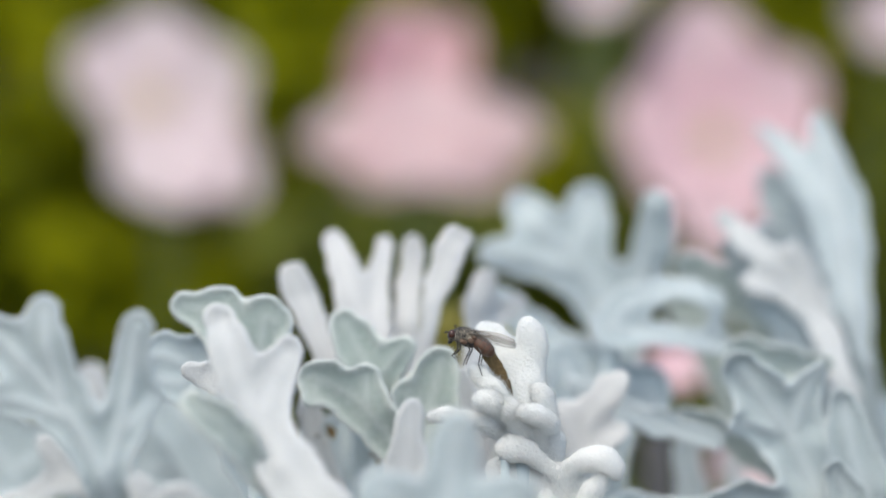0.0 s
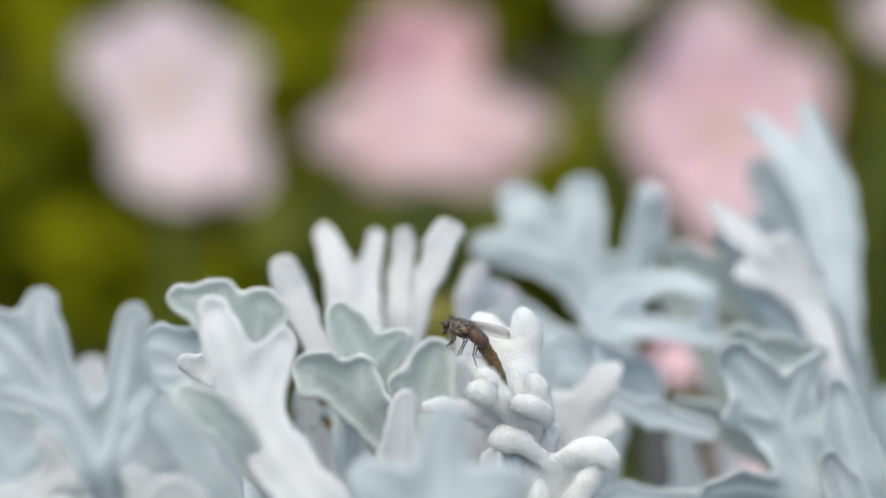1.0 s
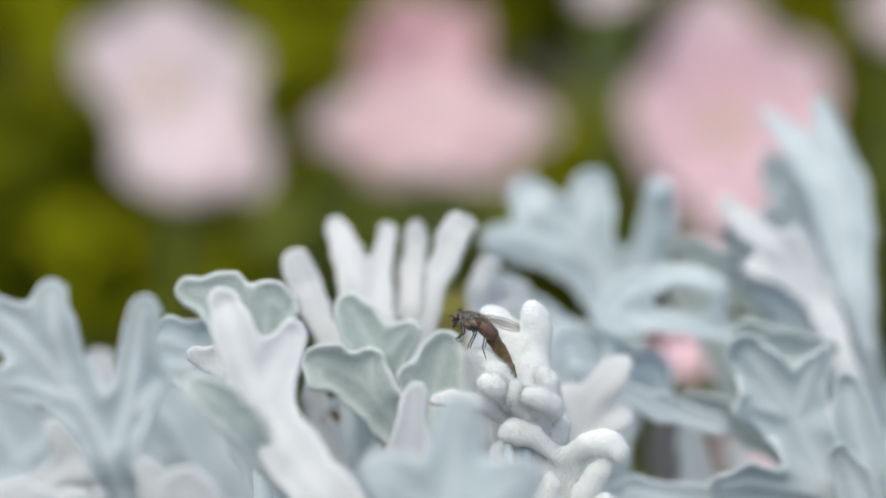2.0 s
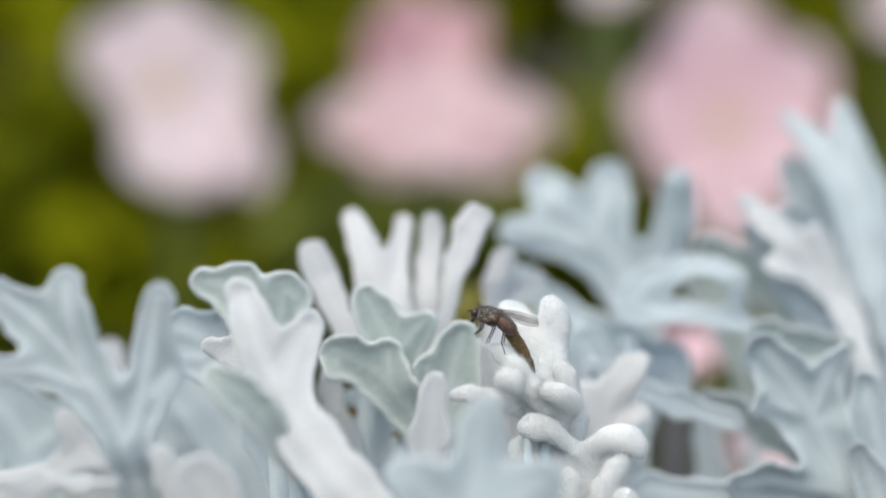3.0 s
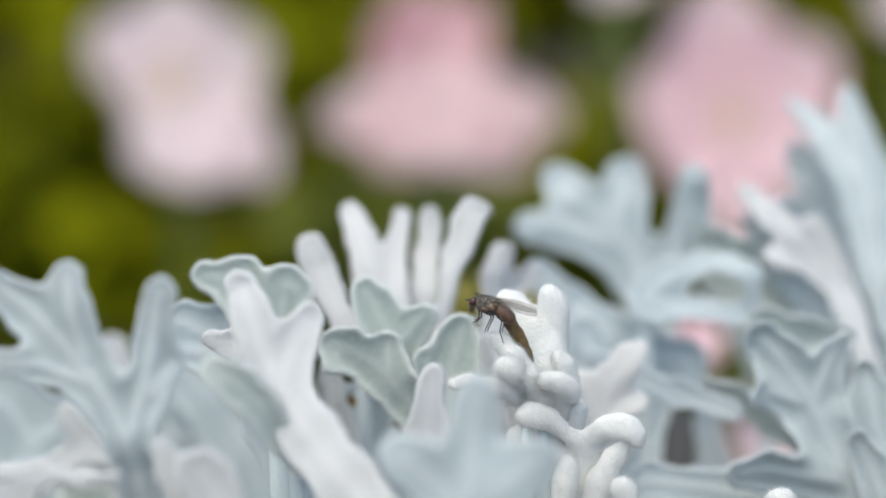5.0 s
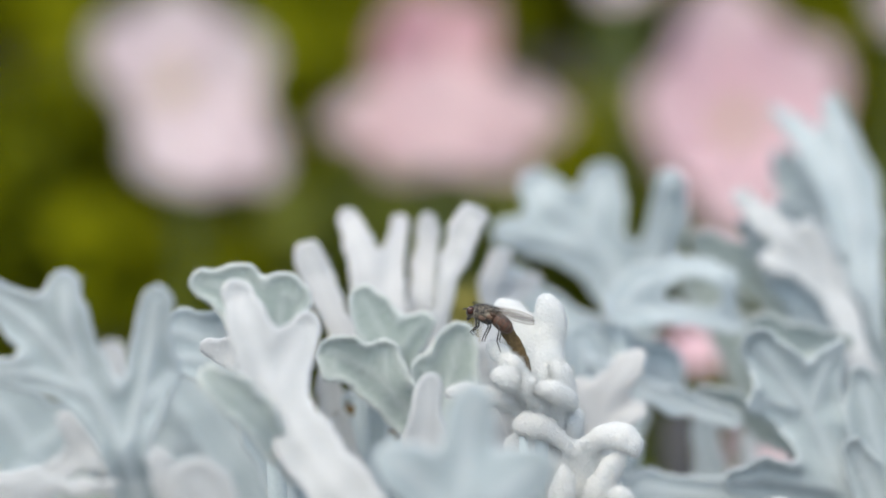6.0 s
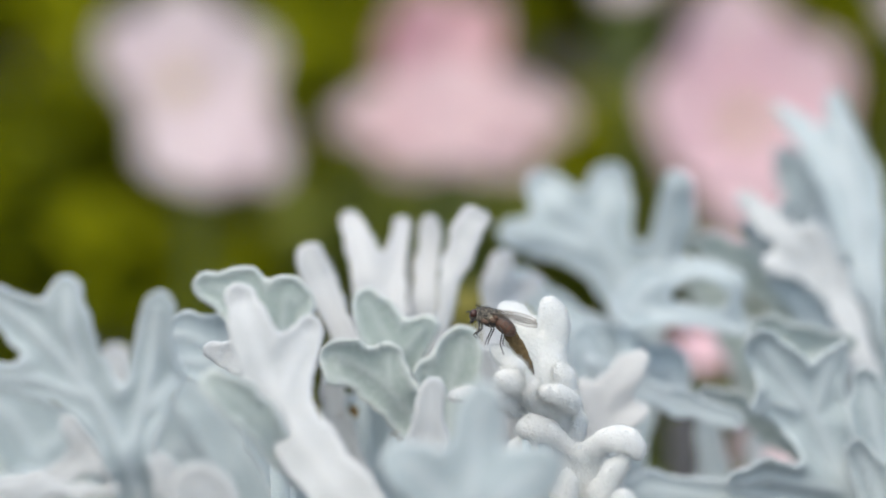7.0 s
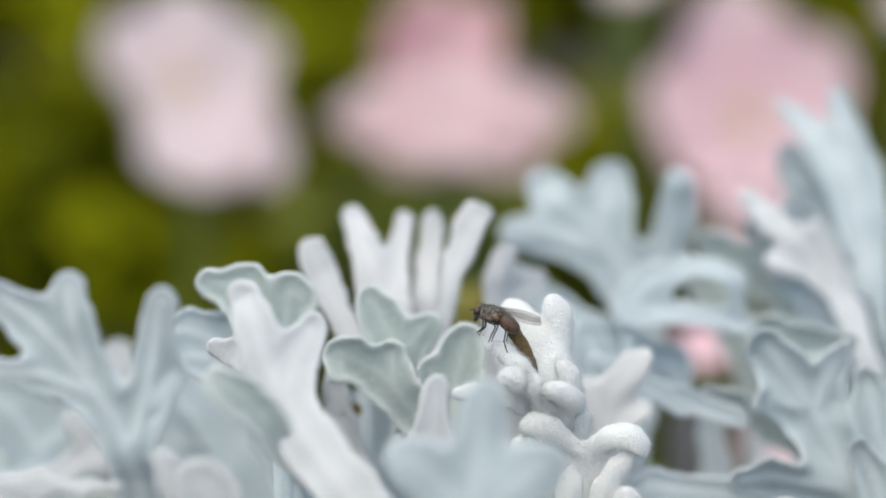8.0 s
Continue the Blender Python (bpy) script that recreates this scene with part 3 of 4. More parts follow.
grow(plant, "grey leaf", [[(23.1, -29.2, -59.0, 1.76), (25.3, -16.7, -58.0, 2.19), (25.4, -8.7, -58.0, 3.07), (22.9, -2.8, -58.0, 3.80), (19.1, 2.1, -58.0, 3.65), (15.0, 5.5, -58.0, 3.07), (13.1, 7.8, -60.0, 2.64)],
         [(20.1, 0.8, -58.0, 3.94), (21.2, 5.2, -58.0, 3.07), (21.4, 8.6, -59.0, 2.71)],
         [(18.7, 0.1, -58.0, 2.92), (12.8, 1.5, -58.0, 2.48), (9.2, 2.0, -58.0, 2.12)],
         [(25.2, -6.5, -57.0, 2.91), (28.4, -1.4, -56.0, 2.47), (29.6, 3.7, -54.0, 2.38), (29.7, 8.0, -52.0, 2.08)]], vein=0.7, line=1.5, roll=0.5, cup=0.02, lean=0.1)
grow(plant, "leaf", [[(22.6, -27.0, -42.0, 2.36), (22.9, -19.5, -44.0, 3.21), (22.1, -14.6, -44.0, 3.91), (18.6, -11.5, -44.0, 2.93), (14.1, -8.1, -46.0, 2.39), (9.7, -4.1, -46.0, 1.97)],
         [(22.8, -14.9, -44.0, 3.63), (27.7, -14.6, -44.0, 2.51), (29.2, -17.4, -44.0, 1.68)],
         [(19.3, -12.5, -44.0, 3.07), (15.1, -12.9, -44.0, 2.38)]], cup=0.02, vein=0.3, lean=0.15)
grow(plant, "thin leaf", [[(42.0, -19.4, -66.0, 2.69), (39.7, -11.9, -66.0, 2.99), (36.4, -6.7, -66.0, 2.99), (34.1, -4.9, -66.0, 2.24)]])
grow(plant, "leaf", [[(22.5, -7.2, -40.0, 2.34), (25.2, -4.4, -40.0, 2.34), (29.4, -2.4, -40.0, 1.31), (32.9, -2.5, -39.0, 1.17), (35.4, -4.0, -38.0, 1.30)],
         [(23.2, -7.5, -40.0, 2.48), (28.7, -7.9, -40.0, 1.38), (32.8, -8.6, -40.0, 1.24), (36.3, -9.6, -40.0, 1.24)],
         [(35.4, -4.0, -38.0, 1.16), (35.6, -6.5, -39.0, 0.82), (34.9, -8.2, -40.0, 0.97)]], blend=0.9, lean=-0.3)
PLANTS["far"] = [plant]
plant = dusty_miller((0.058, 0.330), "tall silver dusty miller leaf with narrow pointed lobes")
grow(plant, "leaf", [[(55.0, -35.8, -52.0, 2.29), (55.0, -18.7, -55.0, 2.17), (54.8, -5.8, -58.0, 2.48), (54.1, 3.0, -60.0, 3.38), (53.3, 8.9, -61.0, 3.46), (52.2, 14.1, -62.0, 2.37), (51.7, 18.2, -63.0, 1.41), (51.5, 19.9, -63.0, 0.96)],
         [(53.5, 7.4, -61.0, 3.24), (49.7, 12.5, -63.0, 2.37), (46.7, 16.3, -65.0, 1.42), (44.4, 18.5, -66.0, 0.82)]], vein=0.8, line=1.5, roll=0.4, cup=0.03, lean=-0.12)
grow(plant, "grey leaf", [[(55.5, -9.0, -68.0, 2.86), (53.9, 0.1, -68.0, 3.31), (50.5, 6.1, -68.0, 3.61), (47.0, 10.2, -68.0, 2.56), (45.2, 12.3, -68.0, 1.43)],
         [(52.4, 1.6, -68.0, 2.71), (47.9, 7.2, -68.0, 2.11)]], vein=0.5, line=1.2, lean=0.5)
grow(plant, "grey leaf", [[(59.2, -34.1, -64.0, 3.42), (57.7, -19.3, -64.0, 2.68), (56.6, -8.8, -64.0, 1.78)]])
PLANTS["tall"] = [plant]
plant = dusty_miller((0.047, 0.306), "slanting silver dusty miller with long narrow lobes")
grow(plant, "thick leaf", [[(51.6, -35.0, -33.0, 2.29), (51.7, -23.0, -35.0, 1.63), (51.2, -15.0, -38.0, 1.51), (49.8, -8.4, -41.0, 1.66), (47.2, -3.6, -43.0, 1.95), (43.7, 0.3, -43.0, 1.95), (40.2, 3.4, -44.0, 1.54), (38.2, 5.7, -46.0, 1.05), (37.1, 6.7, -46.0, 0.63)],
         [(48.1, -3.6, -43.0, 1.67), (46.4, 0.8, -43.0, 1.18), (45.7, 2.7, -43.0, 0.77)],
         [(45.8, -2.9, -44.0, 1.54), (42.1, -1.9, -42.0, 1.39), (40.0, -1.7, -42.0, 1.04)]], vein=0.2, lean=-0.5)
grow(plant, "thin leaf", [[(49.0, -11.4, -51.0, 2.14), (44.0, -6.7, -51.0, 2.57), (38.3, -2.2, -51.0, 2.57), (34.1, 0.1, -51.0, 1.86), (32.6, 0.9, -51.0, 1.14)]], cup=0.04, lean=0.5)
grow(plant, "grey leaf", [[(56.1, -27.0, -50.0, 2.85), (53.5, -14.9, -50.0, 3.28), (50.3, -8.8, -50.0, 3.28), (46.0, -4.8, -50.0, 2.42), (43.3, -2.8, -50.0, 1.28)],
         [(52.4, -14.2, -50.0, 2.42), (47.4, -10.6, -50.0, 1.85), (45.3, -9.5, -50.0, 1.07)]], vein=0.5, line=1.0, cup=0.04, lean=0.4)
grow(plant, "grey leaf", [[(45.1, -4.2, -49.0, 2.13), (40.9, 0.4, -49.0, 1.92), (38.5, 2.7, -49.0, 1.21)]], cup=0.04, lean=0.7)
grow(plant, "grey leaf", [[(50.0, -2.1, -53.0, 1.73), (45.7, 2.9, -53.0, 1.73), (43.2, 5.2, -53.0, 1.08)]], cup=0.04, lean=0.7)
grow(plant, "leaf", [[(50.2, -18.2, -45.0, 1.82), (46.0, -8.3, -45.0, 1.96), (43.2, -4.8, -45.0, 1.68), (41.1, -3.6, -45.0, 1.26)]], cup=0.03, lean=0.5)
PLANTS["slanting"] = [plant]
plant = dusty_miller((0.047, 0.296), "grey dusty miller with hooked lobes and pale margins")
grow(plant, "grey leaf", [[(48.9, -33.4, -25.0, 3.67), (45.6, -24.9, -25.0, 3.67), (42.8, -19.0, -25.0, 3.67), (39.5, -14.6, -25.0, 2.95), (37.1, -11.7, -25.0, 2.49)],
         [(43.4, -18.0, -25.0, 3.28), (44.7, -13.8, -24.0, 1.70), (46.1, -11.1, -23.0, 0.78)],
         [(41.1, -18.6, -25.0, 2.62), (37.9, -17.8, -25.0, 1.57), (35.9, -18.4, -24.0, 0.78)],
         [(46.3, -28.1, -25.0, 2.89), (42.2, -27.5, -24.0, 2.35), (37.5, -26.6, -23.0, 2.34), (34.1, -26.9, -22.0, 1.82)]], vein=0.4, line=0.8, roll=0.6, rim=1.5, cup=0.05, lean=0.55)
grow(plant, "thin leaf", [[(45.3, -19.0, -36.0, 2.45), (40.9, -12.9, -36.0, 2.86), (39.1, -10.1, -36.0, 2.45)],
         [(40.9, -11.5, -36.0, 2.31), (44.0, -11.0, -36.0, 1.63), (48.7, -11.4, -36.0, 1.23)]], cup=0.05, roll=0.5, lean=0.4)
grow(plant, "thin leaf", [[(43.7, -24.3, -34.0, 1.76), (39.5, -21.7, -34.0, 1.69), (34.6, -18.5, -34.0, 1.49), (31.5, -17.2, -34.0, 1.01)]], cup=0.04, roll=0.4, lean=0.8)
grow(plant, "leaf", [[(34.6, -34.5, -47.0, 2.12), (33.7, -27.4, -47.0, 1.69), (33.2, -23.2, -47.0, 1.41), (33.0, -21.1, -47.0, 1.13)]])
grow(plant, "grey leaf", [[(53.1, -31.9, -23.0, 4.04), (50.7, -24.7, -23.0, 3.39), (49.2, -18.2, -23.0, 2.34), (48.6, -14.9, -23.0, 1.43)]], cup=0.03, lean=0.7)
grow(plant, "grey leaf", [[(50.5, -30.8, -19.0, 2.57), (48.4, -25.6, -19.0, 1.93), (47.0, -22.7, -19.0, 1.28)]], cup=0.03, lean=0.7)
PLANTS["hooked"] = [plant]


def low_plant(x, depth, top, seed, label):
    """A low dusty miller behind the others: pinnate leaves with paired blunt lobes fanning from its crown."""
    rng = np.random.default_rng(seed)
    blades = []
    for i in range(6):
        a = math.radians(90 + (i - 2.5) * 24 + rng.uniform(-8, 8))
        length, lean = rng.uniform(17, 24), rng.uniform(-4, 4)
        foot = np.array((x + (i - 2.5) * 3.0, top - 26.0, depth - abs(i - 2.5) * 1.5))
        rib = [(foot[0] + math.cos(a) * length * s, foot[1] + math.sin(a) * length * s, foot[2] + lean * s, w) for s, w in ((0, 1.2), (0.4, 2.0), (0.75, 2.4), (1.0, 2.0))]
        lobes = [rib]
        for s in (0.35, 0.62, 0.85):
            for side in (-1, 1):
                b, reach = a - side * math.radians(rng.uniform(42, 62)), rng.uniform(5, 8) * (1.15 - 0.4 * s)
                p = (foot[0] + math.cos(a) * length * s, foot[1] + math.sin(a) * length * s, foot[2] + lean * s)
                lobes.append([(*p, 1.9), (p[0] + math.cos(b) * reach, p[1] + math.sin(b) * reach, p[2] + rng.uniform(-1, 1.5), 1.7)])
        blades.append((("leaf", "thin leaf", "leaf")[i % 3], [[tuple(map(float, q)) for q in lobe] for lobe in lobes]))
    p = bed((x, top - 26, depth))
    plant = dusty_miller((p.x, p.y), label)
    for kind, lobes in blades:
        grow(plant, kind, lobes, step=0.42)
    return plant


PLANTS["low_growth"] = [low_plant(x, z, y, i, "low silvery dusty miller with many-lobed leaves")
                        for i, (x, z, y) in enumerate(((-52, -42, -22), (-36, -50, -18), (-7, -55, -26), (2, -60, -22), (62, -62, -14)))]


# ---- fly ----
FLY_AT = (5.83, -7.53, 0.4)                      # the fly's middle, in bed millimetres


def ball(middle, radii, turn=0.0, n=24, m=16, taper=0.0):
    """A rounded body: an ellipsoid in bed millimetres, turned in the picture's plane, narrower to one end."""
    verts, faces = [], []
    c, s = math.cos(radians(turn)), math.sin(radians(turn))
    for i in range(m + 1):
        a = math.pi * i / m
        for j in range(n):
            b = 2 * math.pi * j / n
            x = math.cos(a)
            k = math.sin(a) * (1 - taper * x)
            p = (x * radii[0], k * math.cos(b) * radii[1], k * math.sin(b) * radii[2])
            verts.append(bed((middle[0] + p[0] * c - p[1] * s, middle[1] + p[0] * s + p[1] * c, middle[2] + p[2])))
    for i in range(m):
        for j in range(n):
            faces.append((i * n + j, i * n + (j + 1) % n, (i + 1) * n + (j + 1) % n, (i + 1) * n + j))
    return verts, faces


def wire(points, r0, r1):
    return tube([(*bed(q), (r0 + (r1 - r0) * i / (len(points) - 1)) / 1000) for i, q in enumerate(points)], 6)


def fly():
    x, y, z = FLY_AT
    body = new("fly")
    body.location = bed((x, y, z))
    tagged(body, "small brown fly with clear folded wings standing on a woolly leaf", "fly")
    at = lambda dx, dy, dz=0.0: (x + dx, y + dy, z + dz)
    part("thorax", ball(at(-1.15, 0.42), (1.5, 0.98, 0.92), -16), DUSTED, body, "grey-dusted dark thorax")
    part("breast", ball(at(-0.95, -0.12), (1.05, 0.6, 0.78), -22), CHITIN, body, "dark underside of the thorax")
    part("scutellum", ball(at(0.05, 0.62), (0.45, 0.36, 0.5), -24), DUSTED, body)
    part("abdomen", ball(at(0.6, -0.5), (1.62, 0.82, 0.88), -41, taper=-0.10), BELLY, body, "dark reddish brown banded abdomen")
    for s in (-0.3, 0.35, 0.95):
        c, k = (0.6 + s * 0.755, -0.5 - s * 0.656), math.sqrt(1 - (s / 1.62) ** 2) * (1 + 0.1 * s / 1.62)
        ring = [at(c[0] + 0.656 * 0.81 * k * math.cos(a), c[1] + 0.755 * 0.81 * k * math.cos(a), 0.87 * k * math.sin(a)) for a in np.linspace(0, 2 * math.pi, 25)]
        part("abdomen_band", wire(ring, 0.05, 0.05), VEIN, body, "dark band round the abdomen")
    for dx, dy, dz, r in ((-1.4, -0.1, 0.74, 0.42), (-0.6, 0.0, 0.78, 0.4), (-0.25, 0.35, 0.76, 0.36)):
        part("side_plate", ball(at(dx, dy, dz), (r, r * 0.7, 0.2), -25, 12, 8), COXA, body, "pale brown plate on the flank")
    head = part("head", ball(at(-2.55, 0.55), (0.52, 0.64, 0.72), -12), DUSTED, body)
    for side in (-1, 1):
        part("eye", ball(at(-2.58, 0.66, side * 0.42), (0.40, 0.46, 0.36), -10), EYE_RED, head, "red-brown compound eye")
        part("antenna", wire([at(-2.9, 0.85, side * 0.15), at(-3.2, 0.92, side * 0.2), at(-3.38, 0.8, side * 0.25)], 0.12, 0.07), CHITIN, head)
    part("face_rim", wire([at(-2.22, 1.02 - 0.0, 0.35), at(-2.16, 0.7, 0.62), at(-2.22, 0.3, 0.55), at(-2.4, 0.02, 0.4)], 0.07, 0.05), PALE, head, "pale dusted rim behind the eyes")
    part("proboscis", wire([at(-2.62, 0.1), at(-2.8, -0.15), at(-2.98, -0.25)], 0.24, 0.17), CHITIN, head)
    # wings lie back over the abdomen; veins stand proud of the membrane
    for side, lift in ((1, 0.0), (-1, 0.3)):
        rootp, tip = np.array(at(-0.85, 0.72 + lift, side * 0.86)), np.array(at(4.15, -0.55 + lift, side * 1.2))
        way = tip - rootp
        across = np.array((0.10, 0.66, side * 0.22))
        verts, faces, n = [], [], 18
        width = lambda t: 1.0 * math.sin(math.pi * min(1, t * 0.88 + 0.08)) ** 0.55 * (0.5 + 0.5 * t)
        for i in range(n + 1):
            t = i / n
            for s in (-1.0, -0.5, 0.0, 0.5, 1.0):
                verts.append(bed(rootp + way * t + across * s * width(t) + np.array((0, 0.08 * math.sin(math.pi * t) - 0.03 * abs(s), 0))))
        for i in range(n):
            for j in range(4):
                k = i * 5 + j
                faces.append((k, k + 1, k + 6, k + 5))
        w = part("wing", (verts, faces), WING, body, "clear smoky wing with brown veins")
        for s in (-0.98, -0.4, 0.15, 0.6, 0.98):
            pts = []
            for i in range(0, n + 1, 2):
                t = i / n
                pts.append(rootp + way * t + across * s * width(t) * (0.3 + 0.7 * t) + np.array((0, 0.08 * math.sin(math.pi * t), 0.02 * side)))
            part("wing_vein", wire(pts, 0.042, 0.022), VEIN, w)
    for side in (1, -1):
        k = 0.75 * side
        off = 0.0 if side == 1 else 0.32
        for hip, knee, heel, toe in (((-2.0, -0.1), (-2.0, -0.95), (-2.62, -1.55), (-2.25, -1.9)),
                                     ((-1.1, -0.25), (-0.7, -0.95), (-1.25, -2.1), (-1.4, -2.6)),
                                     ((0.0, -0.4), (0.45, -1.2), (0.2, -2.5), (0.6, -3.7))):
            part("leg", wire([at(hip[0] + off, hip[1], k * 0.6), at(knee[0] + off, knee[1], k * 1.3), at(heel[0] + off, heel[1], k * 1.2), at(toe[0] + off, toe[1], k * 0.9)], 0.11, 0.045), CHITIN, body)
    # stiff bristles on the back and legs
    hairs = []
    for i in range(150):
        a, b = random.uniform(-2.4, 0.2), random.uniform(-1.1, 1.1)
        p = np.array(at(a, 0.42 - 0.25 * (a + 1.15) + 0.8 * math.cos(b), 0.8 * math.sin(b)))
        hairs.append(wire([p, p + np.array((random.uniform(0.05, 0.35), random.uniform(0.12, 0.35), 0.2 * math.sin(b)))], 0.02, 0.007))
    for i in range(60):
        a, b = random.uniform(-0.6, 1.0), random.uniform(-2.5, 2.5)
        k = 0.78 * math.sqrt(1 - (a / 1.6) ** 2)
        p = np.array(at(0.75 + a * 0.743 + 0.669 * k * math.cos(b), -0.62 - a * 0.669 + 0.743 * k * math.cos(b), k * math.sin(b)))
        hairs.append(wire([p, p + np.array((0.22, random.uniform(-0.15, 0.1), 0.1 * math.sin(b)))], 0.016, 0.006))
    tagged(part("bristles", joined(hairs), CHITIN, body, "short black bristles"), kind="stuff")
    return body


FLY = fly()


# ---- a withered tip and cobweb on the shoot ----
def shoot_details(plant):
    """The brown dried lobe behind the fly, and cobweb threads strung in the hollows between the white lobes."""
    v, f, _ = woolly_shoot([[(6.7, -8.6, -1.0, 0.42), (7.3, -9.3, -1.0, 0.60), (7.9, -10.2, -1.0, 0.60), (8.5, -11.2, -1.1, 0.54), (9.0, -12.2, -1.2, 0.44), (9.3, -13.2, -1.3, 0.34), (9.4, -14.2, -1.4, 0.22)]], step=0.14, flat=0.55)
    part("withered_lobe", ((v @ BED.T) + np.array(CENTRE), f.tolist()), WITHERED, plant, "brown withered leaf lobe")
    rng = np.random.default_rng(77)
    for middle, reach in (((7.6, -16.0, 2.2), 1.0), ((13.6, -20.0, 2.0), 0.9), ((11.2, -17.2, 3.0), 0.7), ((8.9, -13.4, 0.6), 0.7)):
        threads = []
        for i in range(26):
            a, b = rng.uniform(0, 2 * math.pi, 2)
            p = np.array(middle) + reach * np.array((math.cos(a), 0.7 * math.sin(a), 0.2 * rng.normal()))
            q = np.array(middle) + reach * np.array((math.cos(b), 0.7 * math.sin(b), 0.2 * rng.normal()))
            mid = (p + q) / 2 + rng.normal(0, 0.12, 3)
            threads.append(wire([p, (p + mid) / 2 + rng.normal(0, 0.04, 3), mid, (q + mid) / 2, q], 0.007, 0.005))
        tagged(part("cobweb", joined(threads), FIBRE, plant, "fine tangled cobweb threads"), kind="stuff")


shoot_details(PLANTS["fly_shoot"][0])


# ---- loose wool on the leaves ----
def fibres(leaf, count, reach, thick, mat, rng, label):
    """Fine curled fibres standing off a felted leaf, as one part of it."""
    n = len(leaf.data.vertices)
    co, nrm = np.empty(n * 3), np.empty(n * 3)
    leaf.data.vertices.foreach_get("co", co)
    leaf.data.vertices.foreach_get("normal", nrm)
    pick = rng.integers(0, n, count)
    p, up = co.reshape(-1, 3)[pick], nrm.reshape(-1, 3)[pick]
    side = np.cross(up, rng.normal(0, 1, (count, 3)))
    side /= np.linalg.norm(side, axis=1)[:, None] + 1e-9
    other = np.cross(up, side)
    l = rng.uniform(0.4, 1.0, (count, 1)) * reach
    l[::9] *= 1.9
    rise = rng.uniform(0.25, 0.75, (count, 1))
    curl = rng.normal(0, 0.35, (count, 1))
    line = [p - up * 0.00005, p + up * l * rise * 0.6 + side * l * 0.4, p + up * l * rise * 0.75 + side * l * 0.95 + other * l * curl]
    verts = np.empty((count, 3, 3, 3))
    for i, r in enumerate((1.0, 0.9, 0.4)):
        for j in range(3):
            a = 2 * math.pi * j / 3
            verts[:, i, j] = line[i] + (other * math.cos(a) + up * math.sin(a)) * thick * r
    quad = np.array([(i * 3 + j, i * 3 + (j + 1) % 3, i * 3 + 3 + (j + 1) % 3, i * 3 + 3 + j) for i in range(2) for j in range(3)])
    faces = (np.arange(count)[:, None, None] * 9 + quad[None]).reshape(-1, 4)
    mesh = bpy.data.meshes.new("wool")
    mesh.from_pydata(verts.reshape(-1, 3), [], faces)
    tagged(part("wool", mesh, mat, leaf, label), kind="stuff")


def woolly(key, count, reach, thick, seed):
    """Give every leaf of a plant its loose fibres, more of them on the larger leaves."""
    rng = np.random.default_rng(seed)
    for plant in PLANTS[key]:
        for leaf in [o for o in plant.children if o.name.startswith("leaf")]:
            young = leaf.data.materials[0] == WOOL
            many = min(count, len(leaf.data.vertices) if young else len(leaf.data.vertices) // 2)
            fibres(leaf, many, reach, thick, FLEECE if young else FIBRE, rng, "fine white curled wool fibres" if young else "fine pale felt hairs")


woolly("fly_shoot", 7000, 0.00065, 0.000009, 11)
for i, key in enumerate(("left", "broad", "tall_pale", "middle", "near", "low")):
    woolly(key, 1500, 0.00050, 0.000018, 30 + i)
for i, key in enumerate(("hooked", "slanting", "far", "tall")):
    woolly(key, 900, 0.00065, 0.000026, 50 + i)


# ---- pink flowers behind ----
def petal_mesh(length, width, cup, n=10, m=8, seed=0.0):
    """A broad petal along +y from the origin, cupped up along z, with a wavy rim."""
    verts, faces = [], []
    for i in range(n + 1):
        t = i / n
        w = width * (math.sin(math.pi * min(1.0, 0.08 + t * 0.80)) ** 0.75)
        for j in range(m + 1):
            s = 2 * j / m - 1
            verts.append((s * w, length * t - 0.12 * length * s * s * t, cup * length * t * t + 0.25 * w * s * s + 0.05 * length * t * math.sin(s * 5 + seed)))
    for i in range(n):
        for j in range(m):
            k = i * (m + 1) + j
            faces.append((k, k + 1, k + m + 2, k + m + 1))
    mesh = bpy.data.meshes.new("petal")
    mesh.from_pydata(verts, [], faces)
    return mesh


def flower(place, face, petals, label, mat, open_wide=True):
    """An open flower on a stem: petals as (turn, length, width, cup, tip back) in degrees and metres; face: the way it looks."""
    head = bed(place)
    foot = Vector((head.x + 0.015, head.y + 0.03, 0))
    f = new("pink_flower")
    f.location = foot
    tagged(f, label, "flower", "pink flowers behind the bed")
    part("stem", joined([tube(bend(foot - Vector((0, 0, 0.02)), head, 0.0025, 0.0018))]), STEM, f)
    turn = Vector(face).to_track_quat("Z", "Y").to_matrix().to_4x4()
    for i, (angle, length, width, cup, back) in enumerate(petals):
        start = 0.002 if open_wide else -0.3 * length
        mesh = petal_mesh(length + 0.002 - start, width, cup, seed=i * 1.7)
        mesh.transform(Matrix.Translation(head - foot) @ turn @ pose(0, 0, 0.001 + 0.0005 * i, 0, 0, angle) @ pose(0, start, 0, back, 0, 0))
        part("petal", mesh, mat, f)
    mids = []
    for i in range(34 if open_wide else 0):
        a, r = i * 2.4, 0.0005 * math.sqrt(i)
        p = turn @ Vector((r * math.cos(a), r * math.sin(a), 0.0025))
        q = turn @ Vector((r * 1.3 * math.cos(a), r * 1.3 * math.sin(a), 0.005))
        mids.append(tube([(*(head + p), 0.0005), (*(head + q), 0.0008)], 5))
    if mids:
        tagged(part("stamen_tuft", joined(mids), POLLEN, f, "pale yellow stamens"), kind="stuff")
    return f


